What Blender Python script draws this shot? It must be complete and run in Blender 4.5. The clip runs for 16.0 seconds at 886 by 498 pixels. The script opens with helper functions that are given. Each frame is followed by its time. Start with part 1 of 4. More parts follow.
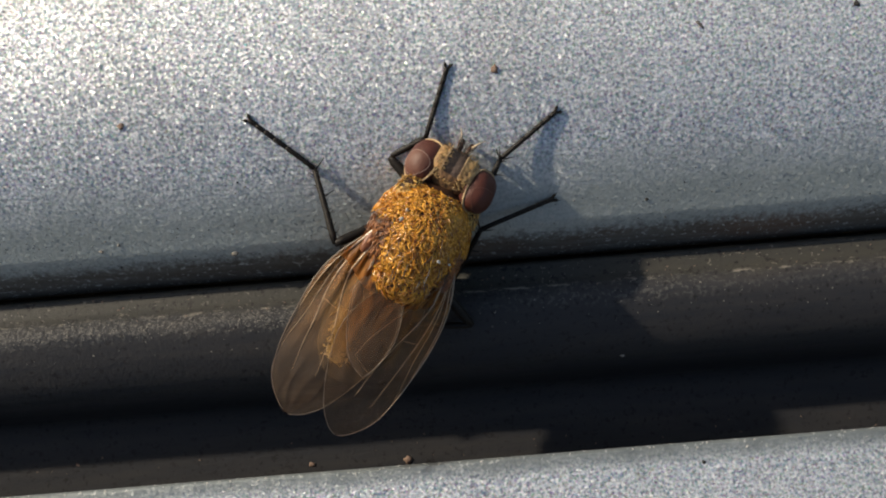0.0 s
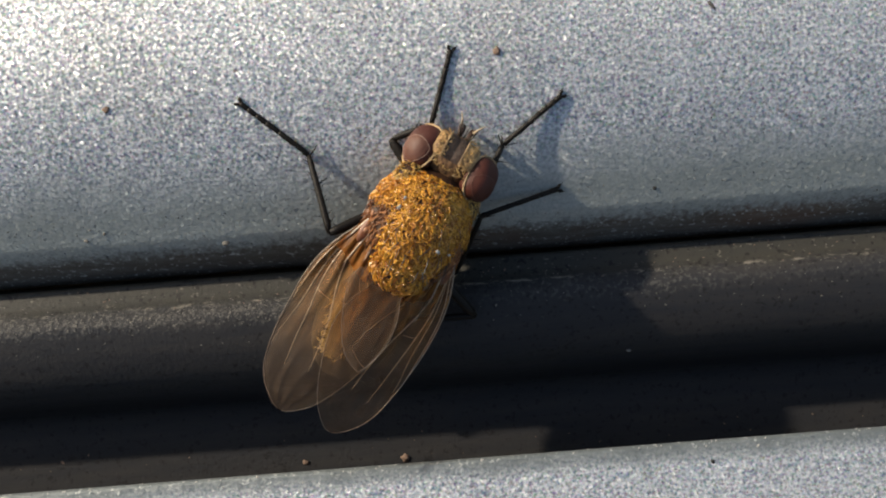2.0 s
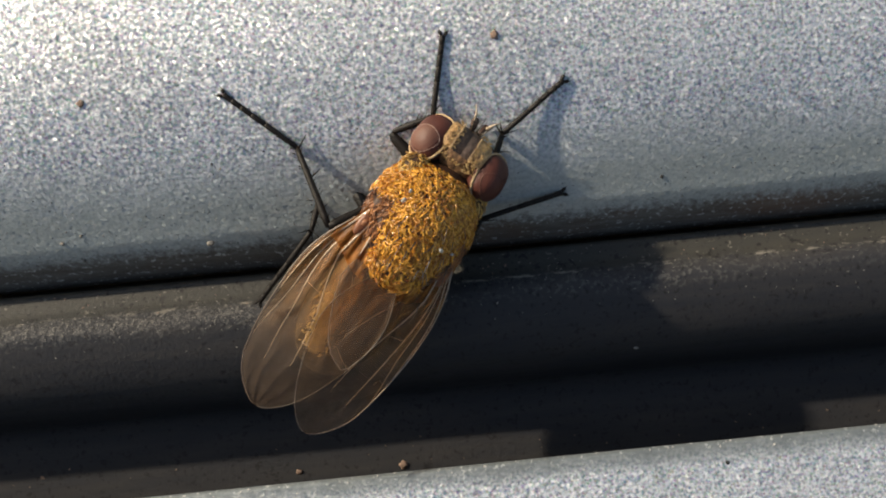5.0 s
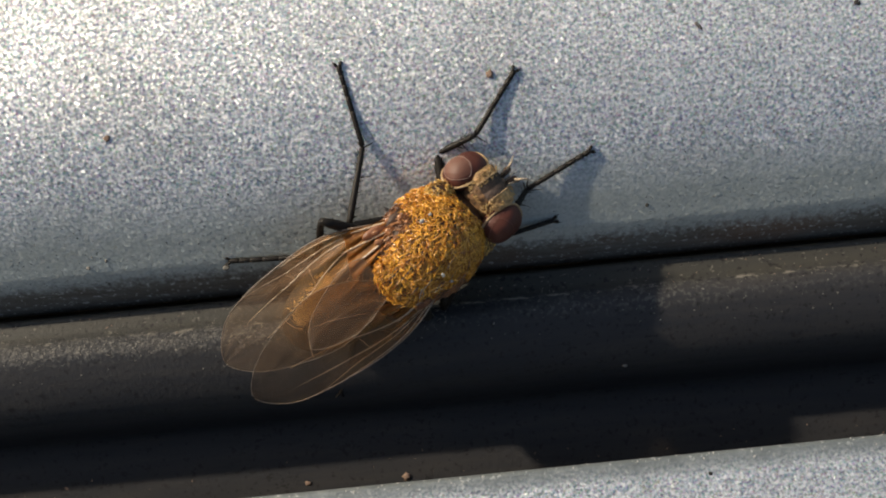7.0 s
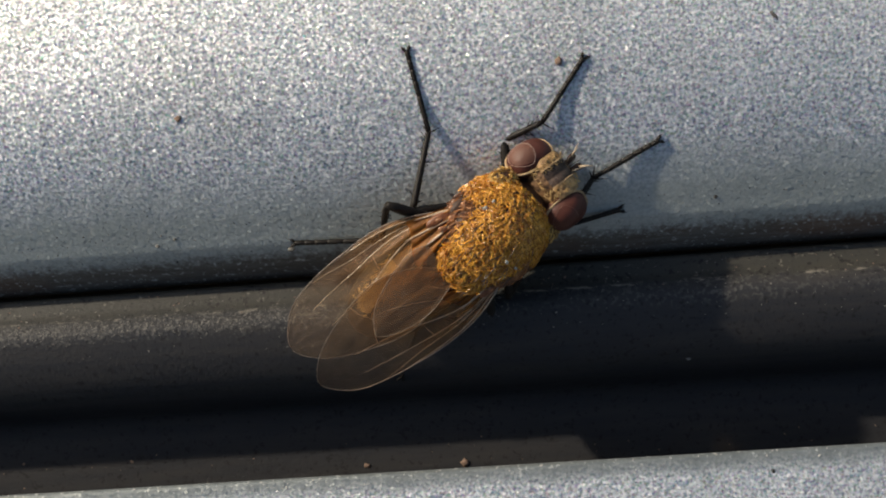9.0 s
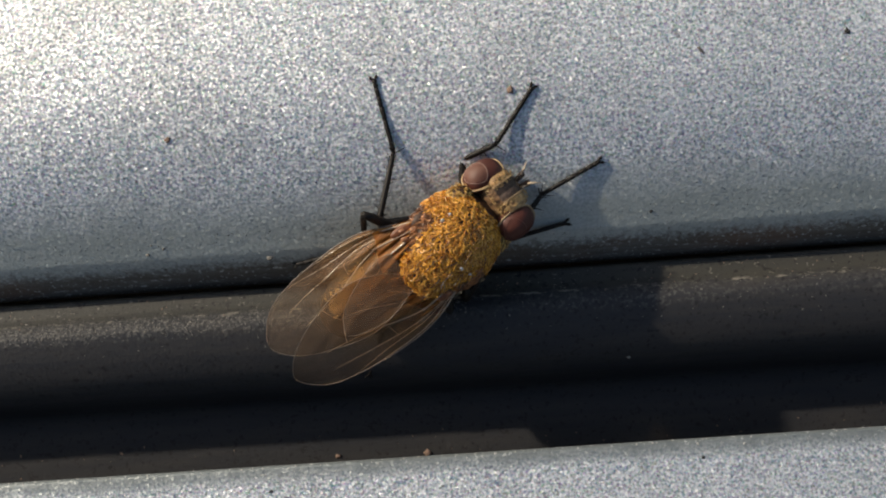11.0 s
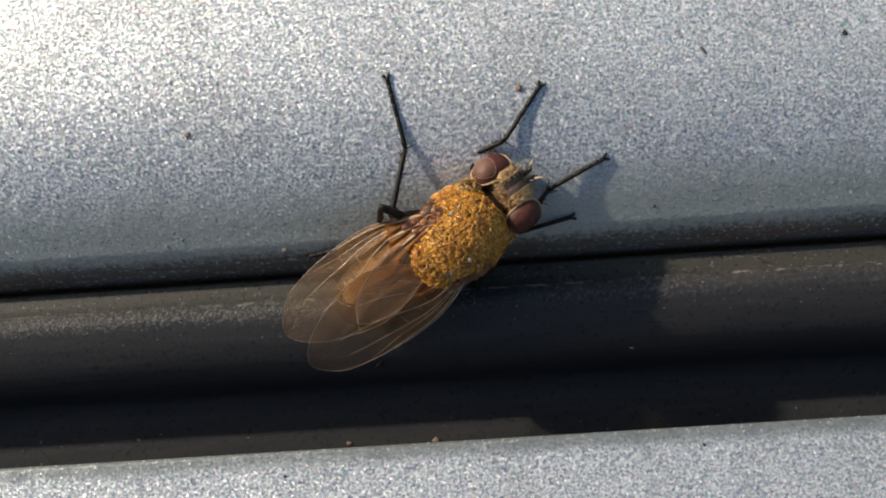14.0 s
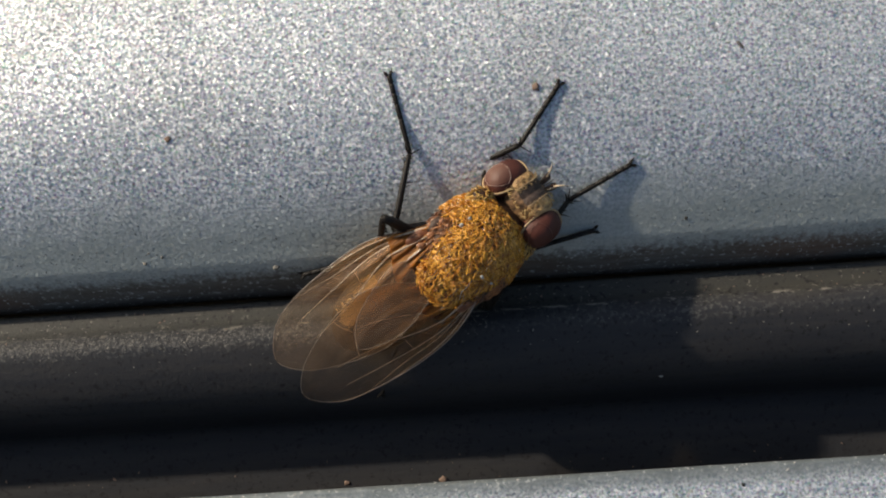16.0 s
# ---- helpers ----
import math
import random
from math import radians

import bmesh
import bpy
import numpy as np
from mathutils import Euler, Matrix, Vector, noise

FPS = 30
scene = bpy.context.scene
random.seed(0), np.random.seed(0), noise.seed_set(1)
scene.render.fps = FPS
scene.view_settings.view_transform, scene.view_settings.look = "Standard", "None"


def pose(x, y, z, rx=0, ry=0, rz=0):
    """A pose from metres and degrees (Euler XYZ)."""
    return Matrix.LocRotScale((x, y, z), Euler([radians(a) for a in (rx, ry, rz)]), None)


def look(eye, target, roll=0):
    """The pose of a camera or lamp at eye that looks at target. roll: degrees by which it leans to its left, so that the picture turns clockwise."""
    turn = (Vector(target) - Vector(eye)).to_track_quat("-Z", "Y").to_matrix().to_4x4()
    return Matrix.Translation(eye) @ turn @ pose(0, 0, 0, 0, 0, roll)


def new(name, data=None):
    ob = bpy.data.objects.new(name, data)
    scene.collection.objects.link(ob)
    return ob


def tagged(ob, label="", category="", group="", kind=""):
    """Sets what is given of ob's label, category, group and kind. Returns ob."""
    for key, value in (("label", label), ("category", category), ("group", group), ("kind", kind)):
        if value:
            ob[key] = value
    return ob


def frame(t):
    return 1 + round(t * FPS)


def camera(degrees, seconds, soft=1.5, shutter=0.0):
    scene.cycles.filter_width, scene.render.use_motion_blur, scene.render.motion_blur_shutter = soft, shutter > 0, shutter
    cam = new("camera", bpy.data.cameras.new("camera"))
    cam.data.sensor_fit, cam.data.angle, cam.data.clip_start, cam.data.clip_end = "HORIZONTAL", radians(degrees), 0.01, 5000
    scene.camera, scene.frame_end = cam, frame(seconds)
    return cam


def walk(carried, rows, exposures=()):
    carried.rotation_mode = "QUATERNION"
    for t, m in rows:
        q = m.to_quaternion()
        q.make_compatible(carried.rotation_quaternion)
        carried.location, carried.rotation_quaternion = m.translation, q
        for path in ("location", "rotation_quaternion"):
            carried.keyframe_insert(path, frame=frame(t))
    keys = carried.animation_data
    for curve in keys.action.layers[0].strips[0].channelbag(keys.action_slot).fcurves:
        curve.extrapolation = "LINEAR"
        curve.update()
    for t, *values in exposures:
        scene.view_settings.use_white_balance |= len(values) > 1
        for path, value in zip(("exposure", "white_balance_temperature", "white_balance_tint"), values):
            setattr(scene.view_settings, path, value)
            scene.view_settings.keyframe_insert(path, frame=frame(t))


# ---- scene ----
MM = 0.001          # everything below is drawn up in millimetres

# ---- camera ----
cam = camera(45.0, 16.0, soft=2.0)
# seconds, eye in mm, turn in degrees
PATH = [
    (0.0, -0.000, -0.722, 31.029, -0.093, 0.133, -4.614),
    (0.5, -0.290, 0.012, 31.189, 0.077, 0.073, -4.622),
    (1.0, -0.688, -0.723, 30.802, 0.382, 0.172, -4.497),
    (1.5, -1.090, -0.972, 30.053, -0.040, 1.045, -4.482),
    (2.0, -0.061, -0.839, 29.787, -0.396, 0.006, -4.438),
    (2.5, 0.199, -1.450, 29.802, -0.287, -0.375, -4.547),
    (3.0, 0.100, -1.994, 28.623, -0.073, -0.137, -4.877),
    (3.5, -0.662, -1.550, 27.562, 0.256, -0.683, -5.114),
    (3.7, -0.417, -0.667, 27.596, 0.272, -0.744, -5.221),
    (5.8, -0.483, -0.900, 28.574, -0.974, -1.412, -5.728),
    (6.0, 0.710, -0.450, 28.647, -0.833, -1.978, -5.801),
    (6.5, 1.968, -1.120, 29.509, -0.250, -1.912, -5.821),
    (7.0, -0.262, -0.846, 30.273, 0.738, -0.511, -5.560),
    (7.5, -0.946, -0.755, 29.964, 0.898, 0.318, -5.277),
    (8.0, 0.191, -0.364, 29.569, 0.826, 1.306, -4.896),
    (8.5, -0.452, -0.635, 30.250, 0.721, 3.463, -4.513),
    (9.0, -0.198, -0.943, 30.239, 0.210, 3.027, -4.059),
    (9.5, 0.705, -0.561, 31.212, 0.652, 1.773, -4.065),
    (9.7, 0.316, -0.724, 31.743, 0.926, 1.779, -4.101),
    (11.8, 0.247, -1.117, 33.693, 0.851, 1.187, -3.940),
    (12.0, -0.555, -1.049, 33.548, 0.958, 1.006, -3.922),
    (12.5, -0.233, -0.690, 34.584, 1.351, 1.651, -3.757),
    (13.0, 0.841, -1.470, 34.104, 0.318, 1.007, -3.774),
    (13.5, 0.814, -1.589, 34.414, -0.068, 1.049, -3.730),
    (14.0, -0.008, -1.401, 34.633, 1.000, 1.665, -3.756),
    (14.5, -0.291, -1.042, 34.988, 2.350, 2.126, -3.767),
    (15.0, -0.281, -1.222, 35.411, 2.340, 2.366, -3.815),
    (15.5, -1.194, -2.421, 33.467, 2.125, 2.622, -3.711),
    (16.0, -0.382, -1.763, 31.192, 2.736, 1.658, -3.804),
]
walk(cam, [(t, pose(x * MM, y * MM, z * MM, rx, ry, rz)) for t, x, y, z, rx, ry, rz in PATH], [
    (t, stops, kelvin, 8) for t, stops, kelvin in (
        (0.0, 0.05, 6980), (1.0, -0.01, 6980), (2.0, 0.11, 6980), (2.5, 0.01, 6980), (3.0, 0.23, 7150), (3.5, 0.27, 7150), (6.0, 0.27, 7150), (6.5, 0.16, 7150), (7.0, 0.13, 7150), (7.5, -0.14, 6950), (8.0, 0.03, 6950), (8.5, -0.37, 6950),
        (9.0, -0.03, 6950), (9.5, 0.01, 6950), (12.0, -0.06, 6850), (12.5, -0.07, 6850), (13.0, 0.10, 6850), (14.0, 0.11, 6850), (14.5, -0.11, 6850), (15.0, -0.14, 6850), (15.5, -0.12, 6850), (16.0, -0.01, 6850))])

# ---- light ----
SUN_AZ, SUN_EL = 145.0, 25.5        # degrees from +x to +y, degrees above the panel
world = bpy.data.worlds.new("sky")
world.use_nodes = True
scene.world = world
sky = world.node_tree.nodes.new("ShaderNodeTexSky")
sky.sky_type, sky.sun_disc = "NISHITA", False
sky.air_density, sky.dust_density, sky.ozone_density = 1.0, 1.5, 1.0
sky.sun_elevation, sky.sun_rotation = radians(SUN_EL), radians(90.0 - SUN_AZ)
background = world.node_tree.nodes["Background"]
background.inputs["Strength"].default_value = 0.120
world.node_tree.links.new(sky.outputs[0], background.inputs["Color"])
sun = new("sun", bpy.data.lights.new("sun", "SUN"))
sun.data.energy, sun.data.angle, sun.data.color = 3.9, radians(1.5), (1.0, 0.91, 0.79)
sun_way = Vector((math.cos(radians(SUN_AZ)) * math.cos(radians(SUN_EL)), math.sin(radians(SUN_AZ)) * math.cos(radians(SUN_EL)), math.sin(radians(SUN_EL))))
sun.matrix_world = look(sun_way * 0.5, (0, 0, 0))


# ---- materials ----
class Nodes:
    """A node material with short calls for nodes and links."""

    def __init__(self, name):
        self.m = bpy.data.materials.new(name)
        self.m.use_nodes = True
        self.t = self.m.node_tree
        self.b = self.t.nodes["Principled BSDF"]
        self.out = self.t.nodes["Material Output"]
        self.coords = self.t.nodes.new("ShaderNodeTexCoord").outputs["Object"]

    def put(self, socket, value):
        if isinstance(value, bpy.types.NodeSocket):
            self.t.links.new(value, socket)
        else:
            socket.default_value = value

    def set(self, **values):
        for key, value in values.items():
            self.put(self.b.inputs[key.replace("_", " ")], value)
        return self

    def noise(self, per_mm, detail=3.0, rough=0.55, warp=0.0, stretch=(1, 1, 1)):
        n = self.t.nodes.new("ShaderNodeTexNoise")
        n.inputs["Scale"].default_value = 1.0
        n.inputs["Detail"].default_value = detail
        n.inputs["Roughness"].default_value = rough
        n.inputs["Distortion"].default_value = warp
        v = self.vec("MULTIPLY", self.coords, tuple(per_mm / MM * s for s in stretch))
        self.t.links.new(v, n.inputs["Vector"])
        return n

    def cells(self, per_mm, feature="F1", stretch=(1, 1, 1)):
        n = self.t.nodes.new("ShaderNodeTexVoronoi")
        n.feature = feature
        n.inputs["Scale"].default_value = 1.0
        v = self.vec("MULTIPLY", self.coords, tuple(per_mm / MM * s for s in stretch))
        self.t.links.new(v, n.inputs["Vector"])
        return n

    def vec(self, op, a, b):
        n = self.t.nodes.new("ShaderNodeVectorMath")
        n.operation = op
        self.put(n.inputs[0], a)
        self.put(n.inputs[1], b)
        return n.outputs[0]

    def math(self, op, a, b=0.0, c=0.0):
        n = self.t.nodes.new("ShaderNodeMath")
        n.operation = op
        for i, v in enumerate((a, b, c)):
            self.put(n.inputs[i], v)
        return n.outputs[0]

    def ramp(self, fac, stops):
        n = self.t.nodes.new("ShaderNodeValToRGB")
        while len(n.color_ramp.elements) < len(stops):
            n.color_ramp.elements.new(0.5)
        for e, (at, colour) in zip(n.color_ramp.elements, stops):
            e.position = at
            e.color = colour if len(colour) == 4 else (*colour, 1)
        self.t.links.new(fac, n.inputs[0])
        return n.outputs[0]

    def mix(self, fac, a, b, how="MIX"):
        n = self.t.nodes.new("ShaderNodeMix")
        n.data_type, n.blend_type = "RGBA", how
        self.put(n.inputs[0], fac)
        self.put(n.inputs[6], a if isinstance(a, bpy.types.NodeSocket) else (*a, 1))
        self.put(n.inputs[7], b if isinstance(b, bpy.types.NodeSocket) else (*b, 1))
        return n.outputs[2]

    def bump(self, height, depth_mm, strength=1.0, normal=None):
        n = self.t.nodes.new("ShaderNodeBump")
        n.inputs["Strength"].default_value = strength
        n.inputs["Distance"].default_value = depth_mm * MM
        self.t.links.new(height, n.inputs["Height"])
        if normal is not None:
            self.t.links.new(normal, n.inputs["Normal"])
        return n.outputs[0]


def plain(name, colour, rough=0.5, metal=0.0, vary=0.25, per_mm=4.0, bump=0.01):
    m = Nodes(name)
    dark = tuple(c * (1 - vary) for c in colour)
    light = tuple(min(1, c * (1 + vary)) for c in colour)
    n = m.noise(per_mm, 5)
    m.set(Base_Color=m.ramp(n.outputs[0], [(0.3, dark), (0.7, light)]), Roughness=rough, Metallic=metal,
          Normal=m.bump(n.outputs[0], bump))
    return m.m


def silver_paint():
    """Silver metallic paint: flakes that lean every way under a clear coat."""
    m = Nodes("silver_paint")
    geo = m.t.nodes.new("ShaderNodeNewGeometry").outputs["Normal"]
    flakes = m.noise(10.5, 1.0, 0.5)
    sparks = m.cells(10.0)
    # stands in for lost sun glints: flakes muted, tone painted darker along panel edges
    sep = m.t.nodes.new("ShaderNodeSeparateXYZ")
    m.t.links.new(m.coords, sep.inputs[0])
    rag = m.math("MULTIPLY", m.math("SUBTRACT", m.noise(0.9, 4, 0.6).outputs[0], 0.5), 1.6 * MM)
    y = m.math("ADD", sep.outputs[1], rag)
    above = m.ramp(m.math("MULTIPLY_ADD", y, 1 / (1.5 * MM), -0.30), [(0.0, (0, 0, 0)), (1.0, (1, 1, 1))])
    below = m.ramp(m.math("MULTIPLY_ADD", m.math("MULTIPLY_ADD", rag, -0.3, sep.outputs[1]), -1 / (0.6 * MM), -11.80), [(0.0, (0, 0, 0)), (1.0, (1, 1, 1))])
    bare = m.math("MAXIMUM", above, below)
    dulling = m.math("SUBTRACT", 1.0, bare)
    lean = m.vec("MULTIPLY", m.vec("SUBTRACT", flakes.outputs["Color"], (0.5, 0.5, 0.5)), (0.88, 0.88, 0.35))
    # some flakes stand up and glint, a few of them in the muted zone too
    odd = m.math("MULTIPLY", m.math("GREATER_THAN", m.noise(10.0, 0.0).outputs[0], 0.64), 0.45)
    odd = m.vec("MULTIPLY", m.vec("SUBTRACT", sparks.outputs["Color"], (0.5, 0.5, 0.5)), m.vec("MULTIPLY", (1.0, 1.0, 0.5), odd))
    lean = m.vec("ADD", m.vec("MULTIPLY", lean, m.math("MULTIPLY_ADD", bare, 0.62, 0.38)), m.vec("MULTIPLY", odd, m.math("MULTIPLY_ADD", bare, -0.1, 1.05)))
    normal = m.vec("NORMALIZE", m.vec("ADD", geo, lean), (0, 0, 0))
    tone = m.ramp(m.noise(5.0, 3).outputs[0], [(0.3, (0.54, 0.565, 0.58)), (0.7, (0.66, 0.685, 0.705))])
    tint = m.noise(14.0, 0.0)
    tone = m.mix(m.math("MULTIPLY", bare, 0.30), tone, tint.outputs["Color"], "OVERLAY")
    # each flake is a shade of its own
    shade = m.ramp(m.noise(11.0, 1.0).outputs[0], [(0.34, (0.10, 0.10, 0.10)), (0.66, (0.90, 0.90, 0.90))])
    tone = m.mix(m.math("MULTIPLY_ADD", bare, 0.34, 0.46), tone, shade, "OVERLAY")
    soil = m.noise(0.22, 5, 0.6)
    tone = m.mix(m.ramp(soil.outputs[0], [(0.48, (0, 0, 0)), (0.8, (0.35, 0.35, 0.35))]), tone, (0.28, 0.265, 0.24))
    tone = m.mix(m.math("MULTIPLY", dulling, 0.7), tone, (0.335, 0.378, 0.346))
    # lower panel's rim painted darker still
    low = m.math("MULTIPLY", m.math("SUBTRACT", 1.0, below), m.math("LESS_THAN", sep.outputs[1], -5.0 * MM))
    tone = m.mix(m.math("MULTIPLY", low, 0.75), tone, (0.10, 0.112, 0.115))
    # rolled edge beside the gap: brown dirt, plus the lip's brown reflection painted in
    ragged = m.math("ADD", sep.outputs[1], m.math("MULTIPLY", m.math("SUBTRACT", m.noise(5.0, 4, 0.75).outputs[0], 0.5), 0.9 * MM))
    deep = m.math("MULTIPLY", m.ramp(m.math("MULTIPLY_ADD", ragged, -1 / (0.40 * MM), -0.95), [(0.0, (0, 0, 0)), (0.8, (1, 1, 1))]), m.math("GREATER_THAN", sep.outputs[1], -3.0 * MM))
    deep = m.math("MULTIPLY", deep, m.ramp(m.noise(1.8, 5, 0.65, stretch=(0.4, 2, 2)).outputs[0], [(0.3, (0.80, 0.80, 0.80)), (0.6, (1, 1, 1))]))
    rust = m.mix(m.ramp(m.noise(0.16, 4).outputs[0], [(0.5, (0, 0, 0)), (0.65, (1, 1, 1))]), (0.112, 0.096, 0.078), (0.145, 0.092, 0.062))
    tone = m.mix(deep, tone, rust)
    # pale grains in the dirt
    grains = m.ramp(m.noise(6.5, 2.5, 0.6).outputs[0], [(0.61, (0, 0, 0)), (0.67, (0.85, 0.85, 0.85))])
    tone = m.mix(m.math("MULTIPLY", grains, dulling), tone, (0.50, 0.51, 0.48))
    metal = m.math("MULTIPLY", m.math("SUBTRACT", 1.0, deep), m.math("MULTIPLY_ADD", bare, 0.14, 0.38))
    m.set(Base_Color=tone, Metallic=metal, Roughness=m.math("MULTIPLY_ADD", deep, 0.30, 0.54), Normal=normal, Coat_Weight=m.math("MULTIPLY_ADD", dulling, -0.45, m.math("MULTIPLY_ADD", deep, -0.38, 0.85)), Coat_Roughness=m.math("MULTIPLY_ADD", soil.outputs[0], 0.10, 0.02))
    m.put(m.b.inputs["Coat Normal"], m.bump(m.noise(2.5, 3).outputs[0], 0.006))
    return m.m


def rubber(name="black_rubber", dusty=1.0):
    m = Nodes(name)
    grain = m.noise(8.0, 4, 0.65)
    streak = m.noise(1.3, 5, 0.65, stretch=(0.22, 2.2, 2.2))
    dulling = m.noise(0.35, 4, 0.6, stretch=(0.5, 1.5, 1.5))
    dust = m.math("MULTIPLY", m.ramp(streak.outputs[0], [(0.32, (0.22, 0.22, 0.22)), (0.75, (0.78, 0.78, 0.78))]), m.ramp(dulling.outputs[0], [(0.3, (0.45, 0.45, 0.45)), (0.7, (0.95, 0.95, 0.95))]))
    tone = m.mix(m.math("MULTIPLY", dust, dusty), (0.018, 0.0205, 0.026), (0.064, 0.055, 0.046))
    # scuffed line along the crown, worn to grey in dashes
    sep = m.t.nodes.new("ShaderNodeSeparateXYZ")
    m.t.links.new(m.coords, sep.inputs[0])
    wobble = m.noise(0.6, 3, stretch=(1, 0, 0))
    y = m.math("ADD", sep.outputs[1], m.math("MULTIPLY", wobble.outputs[0], 0.12 * MM))
    band = m.math("SUBTRACT", 1.0, m.math("MULTIPLY", m.math("ABSOLUTE", m.math("ADD", y, 2.05 * MM)), 1 / (0.075 * MM)))
    band = m.math("MAXIMUM", band, 0.0)
    dash = m.noise(3.4, 4, 0.7, stretch=(0.7, 2.2, 2.2))
    scuff = m.math("MULTIPLY", band, m.ramp(dash.outputs[0], [(0.525, (0, 0, 0)), (0.62, (0.85, 0.85, 0.85))]))
    tone = m.mix(m.math("MINIMUM", scuff, 0.85), tone, (0.30, 0.27, 0.22))
    # chafed crest below the scuffed line, worn to a coarse grit with pits
    torn = m.math("MULTIPLY", m.math("SUBTRACT", m.noise(2.2, 4, 0.7).outputs[0], 0.5), 0.55 * MM)
    crest = m.math("MULTIPLY", m.math("ABSOLUTE", m.math("ADD", m.math("ADD", y, torn), 2.36 * MM)), 1 / (0.44 * MM))
    crest = m.ramp(crest, [(0.45, (1, 1, 1)), (1.0, (0, 0, 0))])
    crest = m.math("MULTIPLY", crest, m.ramp(m.noise(0.13, 2).outputs[0], [(0.42, (1, 1, 1)), (0.60, (0.35, 0.35, 0.35))]))
    grit = m.noise(7.5, 2.5, 0.6)
    tone = m.mix(m.math("MULTIPLY", crest, m.ramp(grit.outputs[0], [(0.52, (0, 0, 0)), (0.61, (0.50, 0.50, 0.50))])), tone, (0.155, 0.146, 0.128))
    # olive tone and pale flecks on the lip
    lip = m.ramp(m.math("MULTIPLY_ADD", m.math("ADD", y, torn), 1 / (0.3 * MM), 7.2), [(0.0, (0, 0, 0)), (1.0, (1, 1, 1))])
    tone = m.mix(m.math("MULTIPLY", lip, 0.45), tone, (0.064, 0.060, 0.043))
    fleck = m.ramp(m.noise(4.5, 3, 0.65, stretch=(0.8, 1.3, 1.3)).outputs[0], [(0.63, (0, 0, 0)), (0.70, (0.6, 0.6, 0.6))])
    tone = m.mix(m.math("MULTIPLY", fleck, lip), tone, (0.25, 0.23, 0.185))
    pits = m.noise(6.0, 3, 0.6)
    tone = m.mix(m.ramp(pits.outputs[0], [(0.58, (0, 0, 0)), (0.65, (0.8, 0.8, 0.8))]), tone, (0.010, 0.009, 0.009))
    rough = m.math("MULTIPLY_ADD", crest, m.math("MULTIPLY_ADD", grit.outputs[0], 1.8, -0.9), grain.outputs[0])
    m.set(Base_Color=tone, Roughness=0.6, Normal=m.bump(rough, 0.035, 0.6))
    m.b.inputs["Specular IOR Level"].default_value = 0.36
    return m.m


PAINT = silver_paint()
RUBBER = rubber()
FLANGE = rubber("flange_rubber", 0.8)


# ---- building ----
def part(name, bm, material, parent=None, label="", smooth=True, at=None):
    """Links a bmesh, drawn in mm, as one mesh object."""
    bmesh.ops.recalc_face_normals(bm, faces=bm.faces)
    for v in bm.verts:
        v.co *= MM
    me = bpy.data.meshes.new(name)
    bm.to_mesh(me)
    bm.free()
    for p in me.polygons:
        p.use_smooth = smooth
    me.materials.append(material)
    ob = new(name, me)
    if parent is not None:
        ob.parent = parent
    if at is not None:
        ob.matrix_basis = at
    if label:
        ob["label"] = label
    return ob


def catmull(points, steps):
    """A smooth line through points, steps pieces between each two."""
    p = [Vector(q) for q in points]
    p = [2 * p[0] - p[1], *p, 2 * p[-1] - p[-2]]
    out = []
    for i in range(1, len(p) - 2):
        a, b, c, d = p[i - 1:i + 3]
        for k in range(steps):
            u = k / steps
            out.append(0.5 * (2 * b + (c - a) * u + (2 * a - 5 * b + 4 * c - d) * u * u + (3 * b - a - 3 * c + d) * u ** 3))
    out.append(p[-2])
    return out


def strip(profile, thick, xs):
    """A bent sheet of the given profile (y, z), that thick, swept along x."""
    line = [Vector((0, y, z)) for y, z in profile]
    n = len(line)
    under = []
    for i, p in enumerate(line):
        d = (line[min(i + 1, n - 1)] - line[max(i - 1, 0)]).normalized()
        under.append(p - thick * Vector((0, -d.z, d.y)))
    loop = line + under[::-1]
    bm = bmesh.new()
    rings = [[bm.verts.new((x, p.y, p.z)) for p in loop] for x in xs]
    bm.verts.index_update()
    for a, b in zip(rings, rings[1:]):
        for i in range(len(loop)):
            j = (i + 1) % len(loop)
            bm.faces.new((a[i], a[j], b[j], b[i]))
    bm.faces.new(rings[0])
    bm.faces.new(rings[-1][::-1])
    for e in bm.edges:
        i, j = (v.index % len(loop) for v in e.verts)
        if i == j and i in (0, n - 1, n, 2 * n - 1):
            e.smooth = False
    return bm


def panel_z(y):
    """Height of the upper panel above its edge ridge, at y mm from it."""
    if y < 4.5:
        return 0.62 * y - 0.07 * y * y
    d = y - 4.5
    if y < 8.0:
        return 1.3725 - 0.01 * d - 0.045 * d * d
    return 0.786 - 0.325 * (1 - math.exp(-(y - 8.0) / 5.0)) * 5.0


SPREAD = [-500, -200, -60, *range(-30, 31, 2), 60, 200, 500]

EDGE = [(-1.15, -3.3), (-1.27, -2.2), (-1.08, -1.42), (-0.80, -0.80), (-0.52, -0.39), (-0.25, -0.14), (-0.07, -0.03)]
profile = [(p.x, p.y) for p in catmull([(y, z, 0) for y, z in EDGE], 5)]
profile += [(0.0, 0.008), (0.05, 0.035)] + [(y, panel_z(y)) for y in (0.12, 0.3, 0.6, 0.9, 1.3, 1.8, 2.4, 3.0, 3.6, 4.2, 4.7, 5.2, 5.8, 6.4, 7.2, 8, 9, 10.5, 12, 13.9, 30, 60, 150, 400)]
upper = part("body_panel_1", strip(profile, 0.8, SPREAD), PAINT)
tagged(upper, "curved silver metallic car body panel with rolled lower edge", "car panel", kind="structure")

